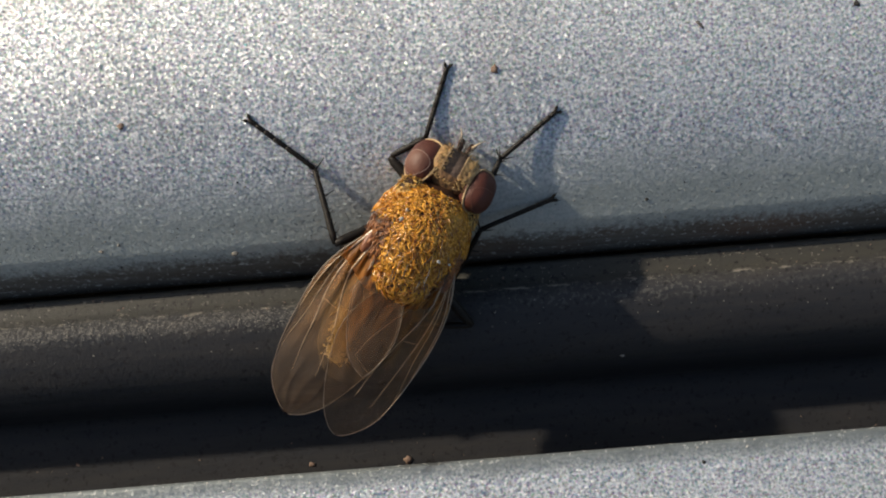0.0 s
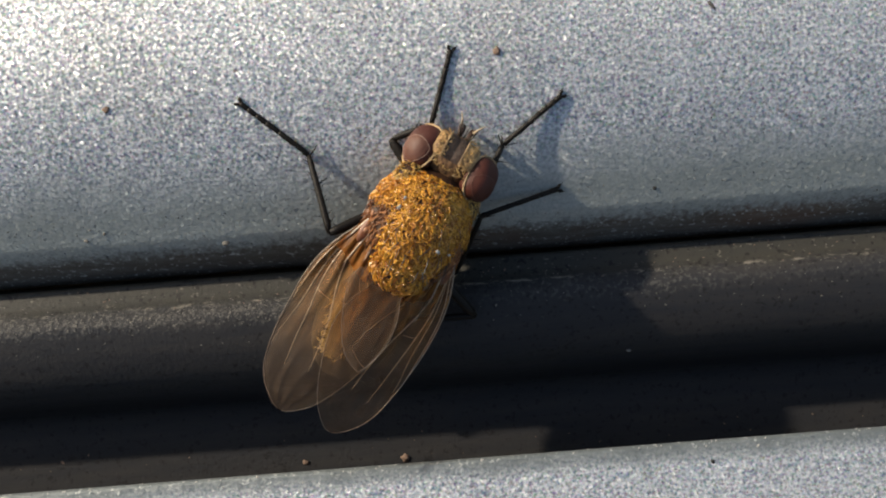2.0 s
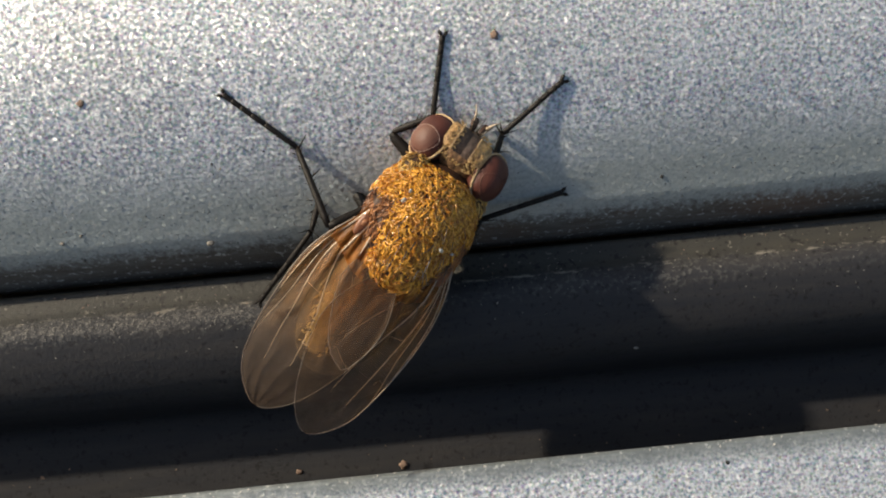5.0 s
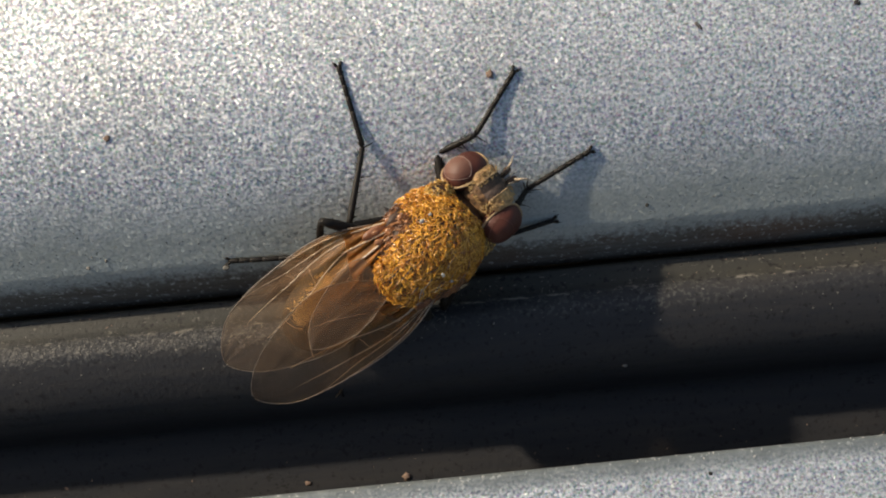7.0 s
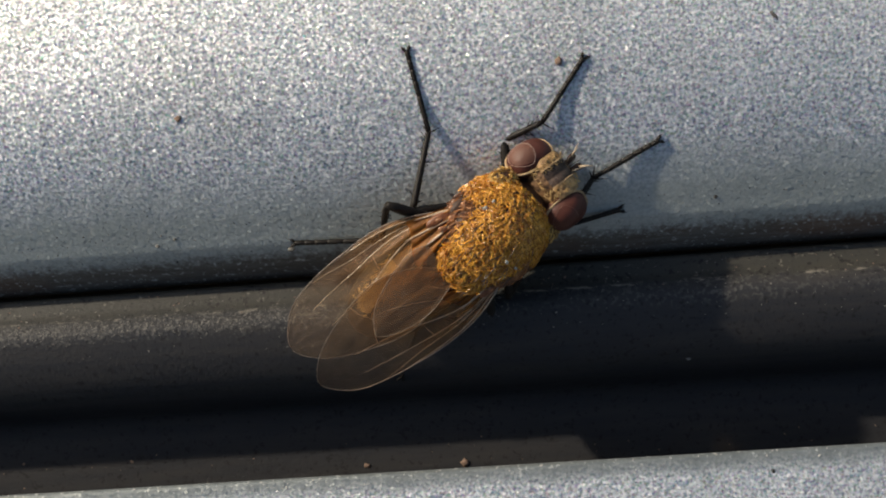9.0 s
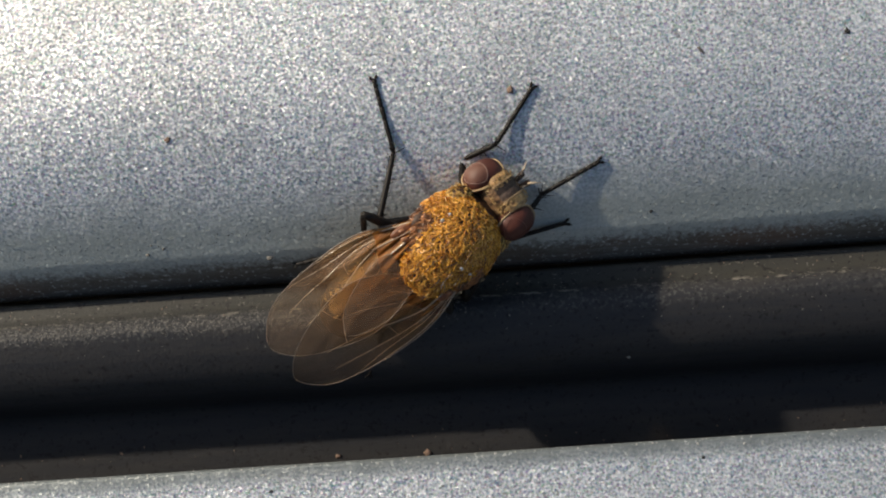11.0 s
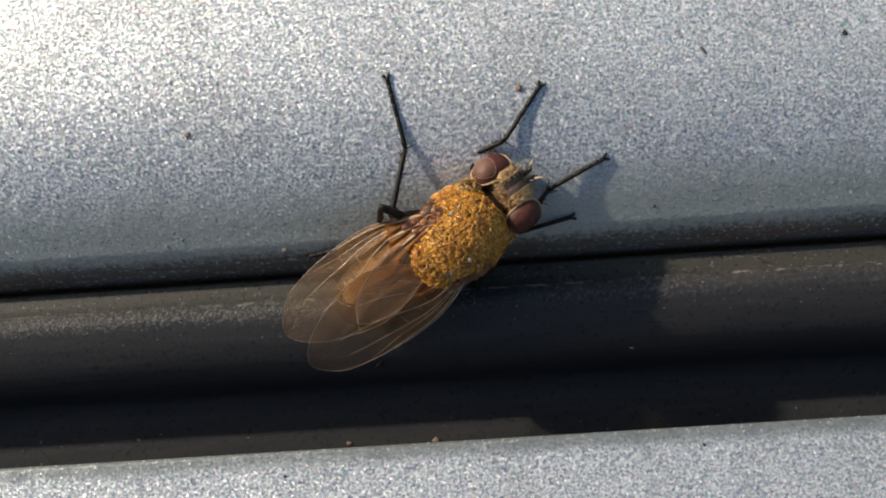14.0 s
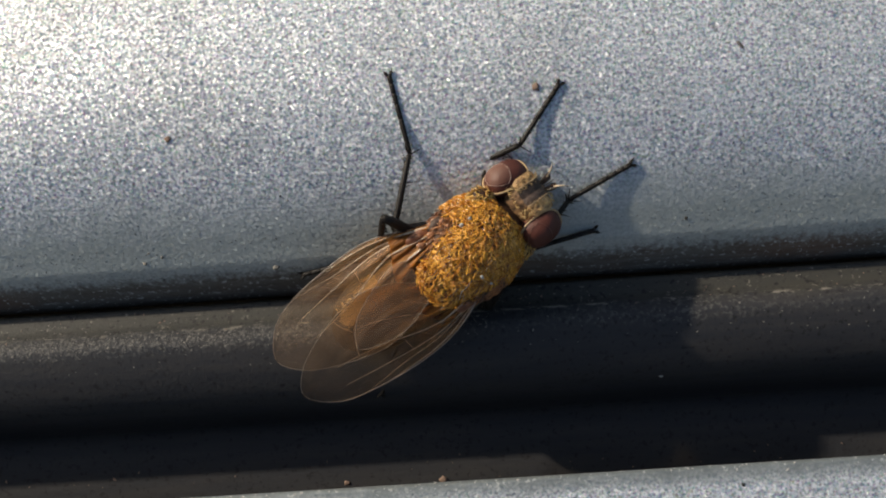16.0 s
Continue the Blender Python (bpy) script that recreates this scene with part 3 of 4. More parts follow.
for s in (-1, 1):
    out = Vector((s * 0.68, 0.08, 0.73)).normalized()
    fore = Vector((0, 1, 0))
    fore = (fore - out * out.y).normalized()
    m = Matrix((fore.cross(out), fore, out)).transposed().to_4x4()
    m.translation = (s * 0.845 + 0.06, 1.87, 1.76)
    bm = ball((0, 0, 0), (1, 1, 1), (0, 0, 0), 40)
    for v in bm.verts:
        x, y = eye_outline(math.atan2(v.co.y, v.co.x), math.hypot(v.co.x, v.co.y))
        v.co = (x, y, v.co.z * EYE_R.z)
    bmesh.ops.transform(bm, matrix=m, verts=bm.verts)
    eye = part("eye", bm, EYE, fly, "dull red-brown compound eye")
    HEAD.append(eye)
    # paler patch with a light border: sheen painted onto the eye's hind part
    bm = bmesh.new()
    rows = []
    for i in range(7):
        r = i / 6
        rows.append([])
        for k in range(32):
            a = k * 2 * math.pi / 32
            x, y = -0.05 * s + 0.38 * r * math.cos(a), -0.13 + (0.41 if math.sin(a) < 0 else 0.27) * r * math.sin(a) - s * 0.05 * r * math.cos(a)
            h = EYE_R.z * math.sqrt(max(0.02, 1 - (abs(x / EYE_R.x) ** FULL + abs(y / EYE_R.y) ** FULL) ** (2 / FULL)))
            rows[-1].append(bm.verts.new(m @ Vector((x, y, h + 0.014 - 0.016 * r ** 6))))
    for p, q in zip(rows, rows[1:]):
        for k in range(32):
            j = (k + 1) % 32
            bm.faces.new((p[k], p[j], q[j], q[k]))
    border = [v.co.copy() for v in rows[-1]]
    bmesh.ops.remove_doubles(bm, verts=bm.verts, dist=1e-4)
    part("sheen_patch", bm, EYE_SHEEN if s < 0 else EYE, eye, "paler patch painted in for the eye's sheen" if s < 0 else "")
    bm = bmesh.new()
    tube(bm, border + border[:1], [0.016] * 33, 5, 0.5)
    part("sheen_border", bm, SHEEN_EDGE if s < 0 else EYE_SHEEN, eye)
    bm = bmesh.new()
    ring = [m @ Vector((*eye_outline(a, 1.03), 0.05)) for a in [k * 2 * math.pi / 40 for k in range(41)]]
    tube(bm, ring, [0.032] * 41, 6)
    part("eye_rim", bm, RIM, eye, "pale rim round the eye")
    bm = bmesh.new()
    tube(bm, [(s * 0.10, 2.58, 1.74), (s * 0.13, 2.72, 1.70), (s * 0.16, 2.88, 1.56), (s * 0.18, 2.95, 1.38)], [0.06, 0.085, 0.10, 0.05], 8)
    antenna = part("antenna", bm, BROWN, head, "short brown antenna")
    bm = bmesh.new()
    tube(bm, [(s * 0.16, 2.82, 1.66), (s * 0.26, 3.02, 1.76), (s * 0.40, 3.20, 1.80)], [0.045, 0.030, 0.006], 5)
    part("arista", bm, CREAM, head, "creamy white antennal bristle")
part("face", ball((0, 2.42, 1.15), (0.46, 0.22, 0.45)), DUSTED, head)
bm = bmesh.new()
tube(bm, [(0, 2.35, 0.85), (0, 2.45, 0.55), (0, 2.4, 0.35)], [0.17, 0.13, 0.16], 8)
part("mouthpart", bm, BLACK, head)
spots = []
for s in (-1, 1):
    for i in range(11):
        a = radians(98 - 68 * i / 10)
        spots.append((brow(s * 0.21, a, 0.02), (0, math.cos(a), math.sin(a)), (-s * 0.5, math.cos(a + 1.57) * -0.3, 0.3)))
hairs("forehead_bristles", spots, 0.26, 0.008, 0.3, BRISTLE, head, seed=7)
spots = []
for i in range(130):
    s = rng.choice((-1, 1))
    a = radians(rng.uniform(20, 125))
    x = s * rng.uniform(0.2, 0.45)
    spots.append((brow(x, a, 0.01), (0, math.cos(a), math.sin(a)), (s * 0.6, rng.uniform(-1, 1), rng.uniform(-0.5, 0.5))))
hairs("head_down", spots, 0.12, 0.013, 2.2, PALE, head, seed=8)
spots = []
for i in range(70):
    a = rng.uniform(0, math.pi)
    spots.append(((0.9 * math.cos(a), 1.62, 1.5 + 0.66 * math.sin(a)), (0.4 * math.cos(a), -0.6, 0.6 * math.sin(a)), (math.cos(a), -0.3, math.sin(a))))
hairs("collar_hair", spots, 0.16, 0.012, 0.8, PALE, head, seed=9)
bm = bmesh.new()
for s, y in ((-1, 2.78), (1, 2.78), (-1, 2.72), (1, 2.72), (0, 2.8)):
    tube(bm, [(s * 0.1, y - 0.2, 1.95), (s * 0.2, y, 2.08), (s * 0.26, y + 0.18, 2.1)], [0.018, 0.012, 0.003], 5)
part("face_bristle", bm, BRISTLE, head)


# wings: a membrane with veins, folded back over the abdomen
def smooth_rows(rows, s):
    """Values at s on smooth lines through rows of (s, values)."""
    i = max(k for k in range(len(rows) - 1) if k == 0 or rows[k][0] <= s)
    lo, hi = rows[i], rows[i + 1]
    before = rows[i - 1] if i else [2 * a - b for a, b in zip(lo, hi)]
    after = rows[i + 2] if i + 2 < len(rows) else [2 * b - a for a, b in zip(lo, hi)]
    u = (s - lo[0]) / (hi[0] - lo[0])
    return [b + 0.5 * u * (c - a + u * (2 * a - 5 * b + 4 * c - d + u * (3 * b - a - 3 * c + d))) for a, b, c, d in zip(before[1:], lo[1:], hi[1:], after[1:])]


#  along, inner edge, outer edge
OUTLINE = [(0.0, 0.85, 1.20), (0.1, 0.50, 1.53), (0.2, 0.05, 1.80), (0.3, -0.38, 1.97), (0.42, -0.64, 2.05), (0.53, -0.68, 2.05), (0.65, -0.52, 2.03), (0.76, -0.28, 1.95), (0.86, 0.0, 1.80), (1.0, 0.42, 1.42)]


def wing_z(x, s):
    return 2.28 - 0.86 * s - 0.16 * max(0.0, x) ** 1.7


def wing_point(s, v, side, lift):
    """A point of a wing: s from root to tip, v from inner to outer edge."""
    inner, outer = smooth_rows(OUTLINE, s)
    if s > 0.82:
        k = math.sqrt(max(0.0, 1 - ((s - 0.82) / 0.18) ** 2.9))
        mid = inner + (outer - inner) * 0.5
        inner, outer = mid + (inner - mid) * k, mid + (outer - mid) * k
    x = inner + (outer - inner) * v
    ridge = 1 - 2 * abs(math.sin(v * 15.0 + 1.3 * math.sin(5.0 * s)))
    fold = (0.075 * max(0.0, 1 - 1.5 * s) + 0.012) * ridge * min(1.0, 5 * s) * min(1.0, 2.2 * v)
    return Vector((side * x, -0.25 - 5.80 * s, wing_z(x, s) + fold + lift))


VEINS = [  # (along, across) lines, thickness
    ([(0.0, 0.90), (0.2, 0.95), (0.45, 0.975), (0.62, 0.995)], 0.026),
    ([(0.03, 0.84), (0.25, 0.88), (0.5, 0.90), (0.74, 0.985)], 0.021),
    ([(0.05, 0.78), (0.28, 0.83), (0.55, 0.80), (0.80, 0.75)], 0.027),
    ([(0.05, 0.68), (0.28, 0.70), (0.55, 0.58), (0.78, 0.46)], 0.027),
    ([(0.06, 0.58), (0.25, 0.50), (0.45, 0.36), (0.62, 0.26)], 0.016),
    ([(0.07, 0.50), (0.2, 0.40), (0.33, 0.24)], 0.014),
    ([(0.42, 0.815), (0.44, 0.645)], 0.010),
    ([(0.66, 0.53), (0.64, 0.40), (0.60, 0.27)], 0.010),
]


def root_ribs(side, wing):
    """The knobbly root of a wing: a dark hinge and amber ribs that fan out of it."""
    part("wing_root", ball((side * 1.14, -0.10, 1.98), (0.20, 0.34, 0.17)), BROWN, wing)
    part("wing_hinge", ball((side * 1.16, -0.50, 1.92), (0.20, 0.60, 0.13), (0, 0, side * 14)), RUST, wing, "red-brown hinge of the wing")
    part("tegula", ball((side * 1.10, 0.42, 1.84), (0.20, 0.24, 0.16)), BLACK, wing)
    for x, y, z, r in ((1.13, 0.12, 2.12, 0.10), (1.26, -0.22, 2.02, 0.08), (1.05, -0.36, 2.14, 0.11), (1.02, -0.78, 2.16, 0.09), (1.24, -0.70, 2.02, 0.07)):
        part("hinge_plate", ball((side * x, y, z), (r, r * 1.5, r * 0.6), (0, 0, side * 30), 12), SCLERITE, wing, "glossy pinkish plate of the wing hinge")
    # crumpled amber membrane that fans out of the hinge
    bm = bmesh.new()
    rows = []
    for i in range(15):
        u = i / 14
        lo, hi = 0.98 - 0.36 * u, 1.20 + 0.52 * u
        rows.append([])
        for k in range(29):
            v = k / 28
            x = lo + (hi - lo) * v
            crease = 0.07 * math.sin(v * 25.0 + 1.5 * u) * (1 - 0.55 * u) * min(1.0, 5 * u + 0.3)
            rows[-1].append(bm.verts.new((side * x, 0.22 - 1.9 * u - 0.25 * math.cos(v * math.pi) * u, wing_z(x, 0.27 * u) + 0.06 - 0.06 * u + crease)))
    for a, b in zip(rows, rows[1:]):
        for k in range(28):
            bm.faces.new((a[k], a[k + 1], b[k + 1], b[k]))
    bmesh.ops.solidify(bm, geom=bm.faces[:] + bm.edges[:] + bm.verts[:], thickness=0.02)
    part("root_membrane", bm, AMBER, wing, "crumpled amber membrane at the wing root")
    for x0, y0, x1, y1, r in ((1.06, 0.22, 1.66, -1.35, 0.050), (1.00, 0.0, 1.34, -1.75, 0.040), (0.94, -0.2, 0.92, -1.85, 0.045)):
        bm = bmesh.new()
        line = [(side * (x0 + (x1 - x0) * u), y0 + (y1 - y0) * u, wing_z(x0 + (x1 - x0) * u, 0.27 * u) + 0.05 - 0.05 * u) for u in (0, 0.15, 0.3, 0.5, 0.7, 0.85, 1.0)]
        tube(bm, line, [r * 0.7, r * 1.4, r * 0.8, r, r * 0.7, r * 0.5, r * 0.2], 7, 0.8)
        part("root_rib", bm, VEIN, wing, "amber rib of the wing root")


#  way back, left edge, right edge
LOBE_OUTLINE = [(1.6, -0.95, 0.30), (1.95, -1.05, 0.42), (2.4, -0.97, 0.60), (2.9, -0.79, 0.69), (3.3, -0.60, 0.68), (3.7, -0.36, 0.60), (4.0, -0.05, 0.50), (4.18, 0.33, 0.36)]
WINGS = {}
for side, lift in ((-1, -0.10), (1, 0.0)):
    bm = bmesh.new()
    ns, nv = 48, 44
    ss = [math.sin(i / ns * math.pi / 2) ** 0.9 for i in range(ns + 1)]
    top = [[bm.verts.new(wing_point(s, k / nv, side, lift)) for k in range(nv + 1)] for s in ss[:-1]]
    low = [[bm.verts.new(v.co - Vector((0, 0, 0.012))) for v in row] for row in top]
    for a, b, c, d in zip(top, top[1:], low, low[1:]):
        for k in range(nv):
            bm.faces.new((a[k], a[k + 1], b[k + 1], b[k]))
            bm.faces.new((c[k], d[k], d[k + 1], c[k + 1]))
    for a, b, c, d in zip(top, top[1:], low, low[1:]):
        for k in (0, nv):
            bm.faces.new((a[k], b[k], d[k], c[k]))
    for i in (0, -1):
        for k in range(nv):
            bm.faces.new((top[i][k], low[i][k], low[i][k + 1], top[i][k + 1]))
    wing = part("wing", bm, WING, fly, "smoky brown transparent wing")
    WINGS[side] = wing
    for line, r in VEINS:
        pts = catmull([(s, v, 0) for s, v in line], 8)
        bm = bmesh.new()
        tube(bm, [wing_point(p.x, p.y, side, lift) for p in pts], [1.1 * r * (1 - 0.90 * (i / len(pts)) ** 0.8) for i in range(len(pts))], 5, 0.7)
        part("vein", bm, VEIN, wing, "golden brown wing vein")
    bm = bmesh.new()
    edge = [wing_point(s, 1.0, side, lift) for s in ss[:-1]]
    tube(bm, edge, [0.028 * (1 - 0.8 * i / len(edge)) for i in range(len(edge))], 5)
    part("leading_edge", bm, *((LIT_COSTA, wing, "shiny thickened wing edge painted pale for its glints") if side > 0 else (DIM_COSTA, wing, "brown thickened wing edge")))
    bm = bmesh.new()
    edge = [wing_point(s, 0.0, side, lift) for s in ss[4:-1]]
    tube(bm, edge, [0.006] * len(edge), 4)
    part("trailing_edge", bm, PALE_EDGE, wing)
    if side < 0:
        root_ribs(side, wing)
        continue
    # calypter: the smoky lobe over the inner edges of both wings
    bm = bmesh.new()
    rows = []
    for i in range(23):
        y = -1.60 - 2.58 * math.sin(i / 22 * math.pi / 2)
        lo, hi = smooth_rows(LOBE_OUTLINE, -y)
        rows.append([bm.verts.new((lo + (hi - lo) * k / 10, y, wing_z(0, (-0.25 - y) / 5.8) + 0.03 + 0.035 * math.sin(math.pi * k / 10))) for k in range(11)])
    under = [[bm.verts.new(v.co - Vector((0, 0, 0.01))) for v in row] for row in rows]
    for sheet in (rows, under):
        for a, b in zip(sheet, sheet[1:]):
            for k in range(10):
                bm.faces.new((a[k], a[k + 1], b[k + 1], b[k]))
    for a, b, c, d in zip(rows, rows[1:], under, under[1:]):
        for k in (0, 10):
            bm.faces.new((a[k], b[k], d[k], c[k]))
    rim = [row[0].co.copy() for row in rows] + [row[10].co.copy() for row in rows[::-1]]
    calypter = part("calypter", bm, LOBE, fly, "smoky lobe behind the thorax")
    WINGS[0] = calypter
    bm = bmesh.new()
    tube(bm, rim, [0.006] * len(rim), 5)
    part("calypter_rim", bm, PALE_EDGE, calypter)
    root_ribs(side, wing)

# ---- legs ----
HIPS = {"front": (0.50, 1.22, 0.80), "middle": (0.62, 0.15, 0.62), "hind": (0.50, -0.65, 0.62)}
BONES = {"front": (1.15, 1.22, 2.10), "middle": (1.98, 2.25, 2.32), "hind": (2.60, 2.30, 2.60)}


def bone(name, length, r0, r1, parent, spines, seed, jointed=False):
    """A leg piece along +y from its joint, with bristles; jointed: a foot of five beads with two pads."""
    rng = random.Random(seed)
    bm = bmesh.new()
    if jointed:
        cuts = [0, 0.42, 0.60, 0.74, 0.86, 0.97]
        for a, b in zip(cuts, cuts[1:]):
            tube(bm, [(0, length * a, 0), (0, length * (a + 0.01), 0), (0, length * (b - 0.03), 0), (0, length * b, 0)], [r1 * 0.95, r0, r0 * 1.04, r0 * 0.95], 7)
        for s in (-1, 1):
            tube(bm, [(s * 0.02, length * 0.95, 0), (s * 0.08, length * 1.0, -0.01), (s * 0.11, length * 1.02, -0.03)], [0.03, 0.055, 0.02], 6)
            tube(bm, [(s * 0.03, length * 0.95, 0.02), (s * 0.10, length * 1.0, 0.05), (s * 0.13, length * 1.05, 0.0)], [0.02, 0.014, 0.004], 5)
    else:
        n = 8
        tube(bm, [(0, length * i / n, 0.03 * math.sin(math.pi * i / n)) for i in range(n + 1)],
             [(r0 + (r1 - r0) * i / n) * (0.75 if i in (0, n) else 1.0) for i in range(n + 1)], 8)
    for k in range(spines):
        u = rng.uniform(0.1, 0.95)
        a = rng.uniform(0, 6.28)
        d = Vector((math.cos(a), 0.9, math.sin(a))).normalized()
        p = Vector((0, length * u, 0)) + 0.5 * r0 * Vector((math.cos(a), 0, math.sin(a)))
        ln = rng.uniform(0.10, 0.22) * (0.6 if jointed else 1.0)
        tube(bm, [p, p + d * ln * 0.6, p + d * ln], [0.012, 0.009, 0.003], 3)
    if name == "tibia":
        for a in (0.3, 2.4, 4.1):
            d = Vector((math.cos(a), 0.8, math.sin(a))).normalized()
            p = Vector((0, length * 0.97, 0))
            tube(bm, [p, p + d * 0.22, p + d * 0.44], [0.030, 0.020, 0.005], 4)
        p = Vector((0, length * 0.6, 0))
        tube(bm, [p, p + Vector((0.36, 0.14, 0.06))], [0.024, 0.005], 4)
    return part(name, bm, BLACK, parent)


LEGS = {}
for i, (kind, side) in enumerate((k, s) for k in ("front", "middle", "hind") for s in (-1, 1)):
    f, t, a = BONES[kind]
    leg = bone(kind + "_leg", f, 0.19, 0.13, fly, 26, 10 + i)
    leg["label"] = "black bristly jointed leg"
    LEGS[kind, side] = (leg, bone("tibia", t, 0.10, 0.078, leg, 36, 30 + i), bone("tarsus", a, 0.072, 0.064, leg, 34, 50 + i, True))


# ---- dirt ----
DIRT = plain("brown_dirt", (0.22, 0.145, 0.105), 0.8)
ASH = plain("grey_dirt", (0.11, 0.10, 0.095), 0.8)
SOOT = plain("dark_dirt", (0.03, 0.028, 0.026), 0.8)
GRIT = plain("pale_grit", (0.50, 0.47, 0.42), 0.5)
WORN = plain("worn_grit", (0.155, 0.143, 0.122), 0.7)
CHALK = plain("pale_dust", (0.22, 0.20, 0.17), 0.7)


def surface_z(x, y):
    """Height of whatever lies under (x, y) mm."""
    if y > 0:
        return panel_z(y)
    if y > -1.2:
        return -0.45 * -y - 0.55 * y * y
    return seal_z(y)


def lower_z(x, y):
    """Height of the lower panel at y mm."""
    return next((za + (zb - za) * (y - a) / (b - a) for (a, za), (b, zb) in zip(LOWER, LOWER[1:]) if a <= y <= b), -0.5)


def crumb(seed, r, flat=0.5, long=1.0):
    bm = bmesh.new()
    bmesh.ops.create_icosphere(bm, subdivisions=2, radius=1.0)
    for v in bm.verts:
        k = 1 + 0.8 * noise.noise(v.co * 1.7 + Vector((seed * 3.1, 0, 0)))
        v.co = Vector((v.co.x * r * long, v.co.y * r, v.co.z * r * flat)) * k
    return bm


#  x, y, size, length, material, words
for i, (x, y, r, long, stuff, words) in enumerate((
        (1.76, 4.09, 0.14, 1.0, DIRT, "brown speck of dirt stuck on silver paint"),
        (-8.74, 3.35, 0.11, 1.2, DIRT, "brown speck of dirt stuck on silver paint"),
        (5.90, 0.20, 0.075, 1.1, SOOT, "dark speck of dirt on silver paint"),
        (11.90, 5.10, 0.11, 1.1, SOOT, "dark speck of dirt on silver paint"),
        (10.85, 6.30, 0.08, 1.0, SOOT, "dark speck of dirt on silver paint"),
        (7.53, 4.87, 0.06, 3.2, ASH, "thin grey crumb lying on silver paint"),
        (-1.75, -7.45, 0.13, 1.0, DIRT, "brown crumb of dirt on rubber flange"),
        (-4.85, -7.35, 0.08, 1.2, DIRT, "brown crumb of dirt on rubber flange"),
        (5.10, -4.42, 0.06, 1.0, CHALK, "pale speck of dust on black rubber"),
        (-6.15, -0.39, 0.08, 1.1, CHALK, "pale speck of dust on panel edge"),
        (-9.97, -0.05, 0.06, 1.0, CHALK, "pale speck of dust on panel edge"),
        (-9.43, 0.10, 0.06, 1.0, CHALK, "pale speck of dust on panel edge"),
        (7.05, -7.62, 0.05, 1.3, SOOT, "dark speck of dirt on the lower panel"),
        (-6.62, -7.81, 0.05, 1.1, SOOT, "dark speck of dirt on the lower panel"))):
    r *= 0.75 if y > 0 else 1.0
    bm = crumb(i, r, 0.3, long)
    z = lower_z(x, y) if "lower panel" in words else surface_z(x, y)
    ob = part("dirt_speck", bm, stuff, None, words, at=pose(x * MM, y * MM, (z + 0.2 * r) * MM, 0, 0, 25 * i))
    tagged(ob, words, "dirt", "dirt specks on the car")


def dusting(name, count, zones, size, material, seed, label, height=surface_z, reach=(-19, 19)):
    """Fine dust scattered over the surfaces, one mesh of tiny crumbs."""
    rng = random.Random(seed)
    verts, faces = [], []
    for k in range(count):
        lo, hi = rng.choice(zones)
        x, y = rng.uniform(*reach), rng.uniform(lo, hi)
        r = size * rng.uniform(0.5, 1.0) * (1.7 if rng.random() < 0.08 else 1.0)
        long = rng.uniform(1.0, 1.8)
        z = height(x, y) + 0.15 * r
        a = rng.uniform(0, 3.14)
        b = len(verts)
        for dx, dy, dz in ((long, 0, 0), (0, 1, 0), (-long, 0, 0), (0, -1, 0), (0, 0, 0.4), (0, 0, -0.4)):
            dx, dy = dx * rng.uniform(0.7, 1.2), dy * rng.uniform(0.7, 1.2)
            verts.append(((x + r * (dx * math.cos(a) - dy * math.sin(a))) * MM, (y + r * (dx * math.sin(a) + dy * math.cos(a))) * MM, (z + r * dz) * MM))
        for i in range(4):
            j = (i + 1) % 4
            faces += [(b + i, b + j, b + 4), (b + j, b + i, b + 5)]
    me = bpy.data.meshes.new(name)
    me.from_pydata(verts, [], faces)
    me.materials.append(material)
    ob = new(name, me)
    tagged(ob, label, "dust", kind="stuff")


dusting("pale_dust", 650, [(-0.9, 0.5), (-1.0, -0.1), (0.2, 2.0), (-2.3, -1.5), (-2.8, -1.6), (-3.3, -2.0)], 0.021, CHALK, 21, "fine pale dust on rubber and paint edge")
dusting("crest_grit", 1000, [(-2.75, -2.05), (-2.6, -2.15), (-2.5, -2.2)], 0.026, WORN, 25, "coarse grey grit worn from the seal's crest", reach=(-19, 0))
dusting("dark_dust", 420, [(-0.6, 0.4), (0.0, 2.2), (-3.0, -1.6)], 0.022, SOOT, 22, "fine dark dust on rubber and paint")
dusting("rim_dust", 90, [(-7.10, -7.03), (-7.3, -7.04), (-9.5, -7.1)], 0.036, GRIT, 24, "pale grit along the lower panel's rim", lower_z)
dusting("brown_dust", 120, [(-8.0, -6.6), (-2.2, -1.5)], 0.03, DIRT, 23, "fine brown dust along the seal")


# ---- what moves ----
# seconds, place in mm, heading, pitch, lean to its right
FLY = [
    (0.0, -1.09, -0.13, -0.13, 58.2, 0.0, 15.8),
    (3.7, -1.09, -0.13, -0.13, 58.2, 0.0, 15.8),
    (4.6, -1.06, -0.12, -0.13, 57.2, -0.2, 16.2),
    (5.4, -0.86, -0.10, -0.12, 48.8, -0.9, 17.6),
    (5.8, -0.75, -0.08, -0.12, 44.9, -1.3, 18.8),
    (5.9, -0.68, 0.04, -0.13, 40.8, -1.4, 18.6),
    (6.0, -0.62, 0.12, -0.14, 37.6, -1.4, 18.2),
    (6.5, -0.59, 0.09, -0.18, 37.8, -0.6, 17.6),
    (7.0, -0.57, 0.07, -0.21, 38.2, 0.1, 17.1),
    (9.7, -0.56, 0.01, -0.22, 40.0, 0.2, 16.0),
    (12.0, -0.57, 0.05, -0.28, 39.9, 1.0, 15.3),
    (14.5, -0.53, 0.06, -0.35, 40.2, 2.3, 14.6),
    (16.0, -0.53, 0.06, -0.35, 40.2, 2.3, 14.6),
]
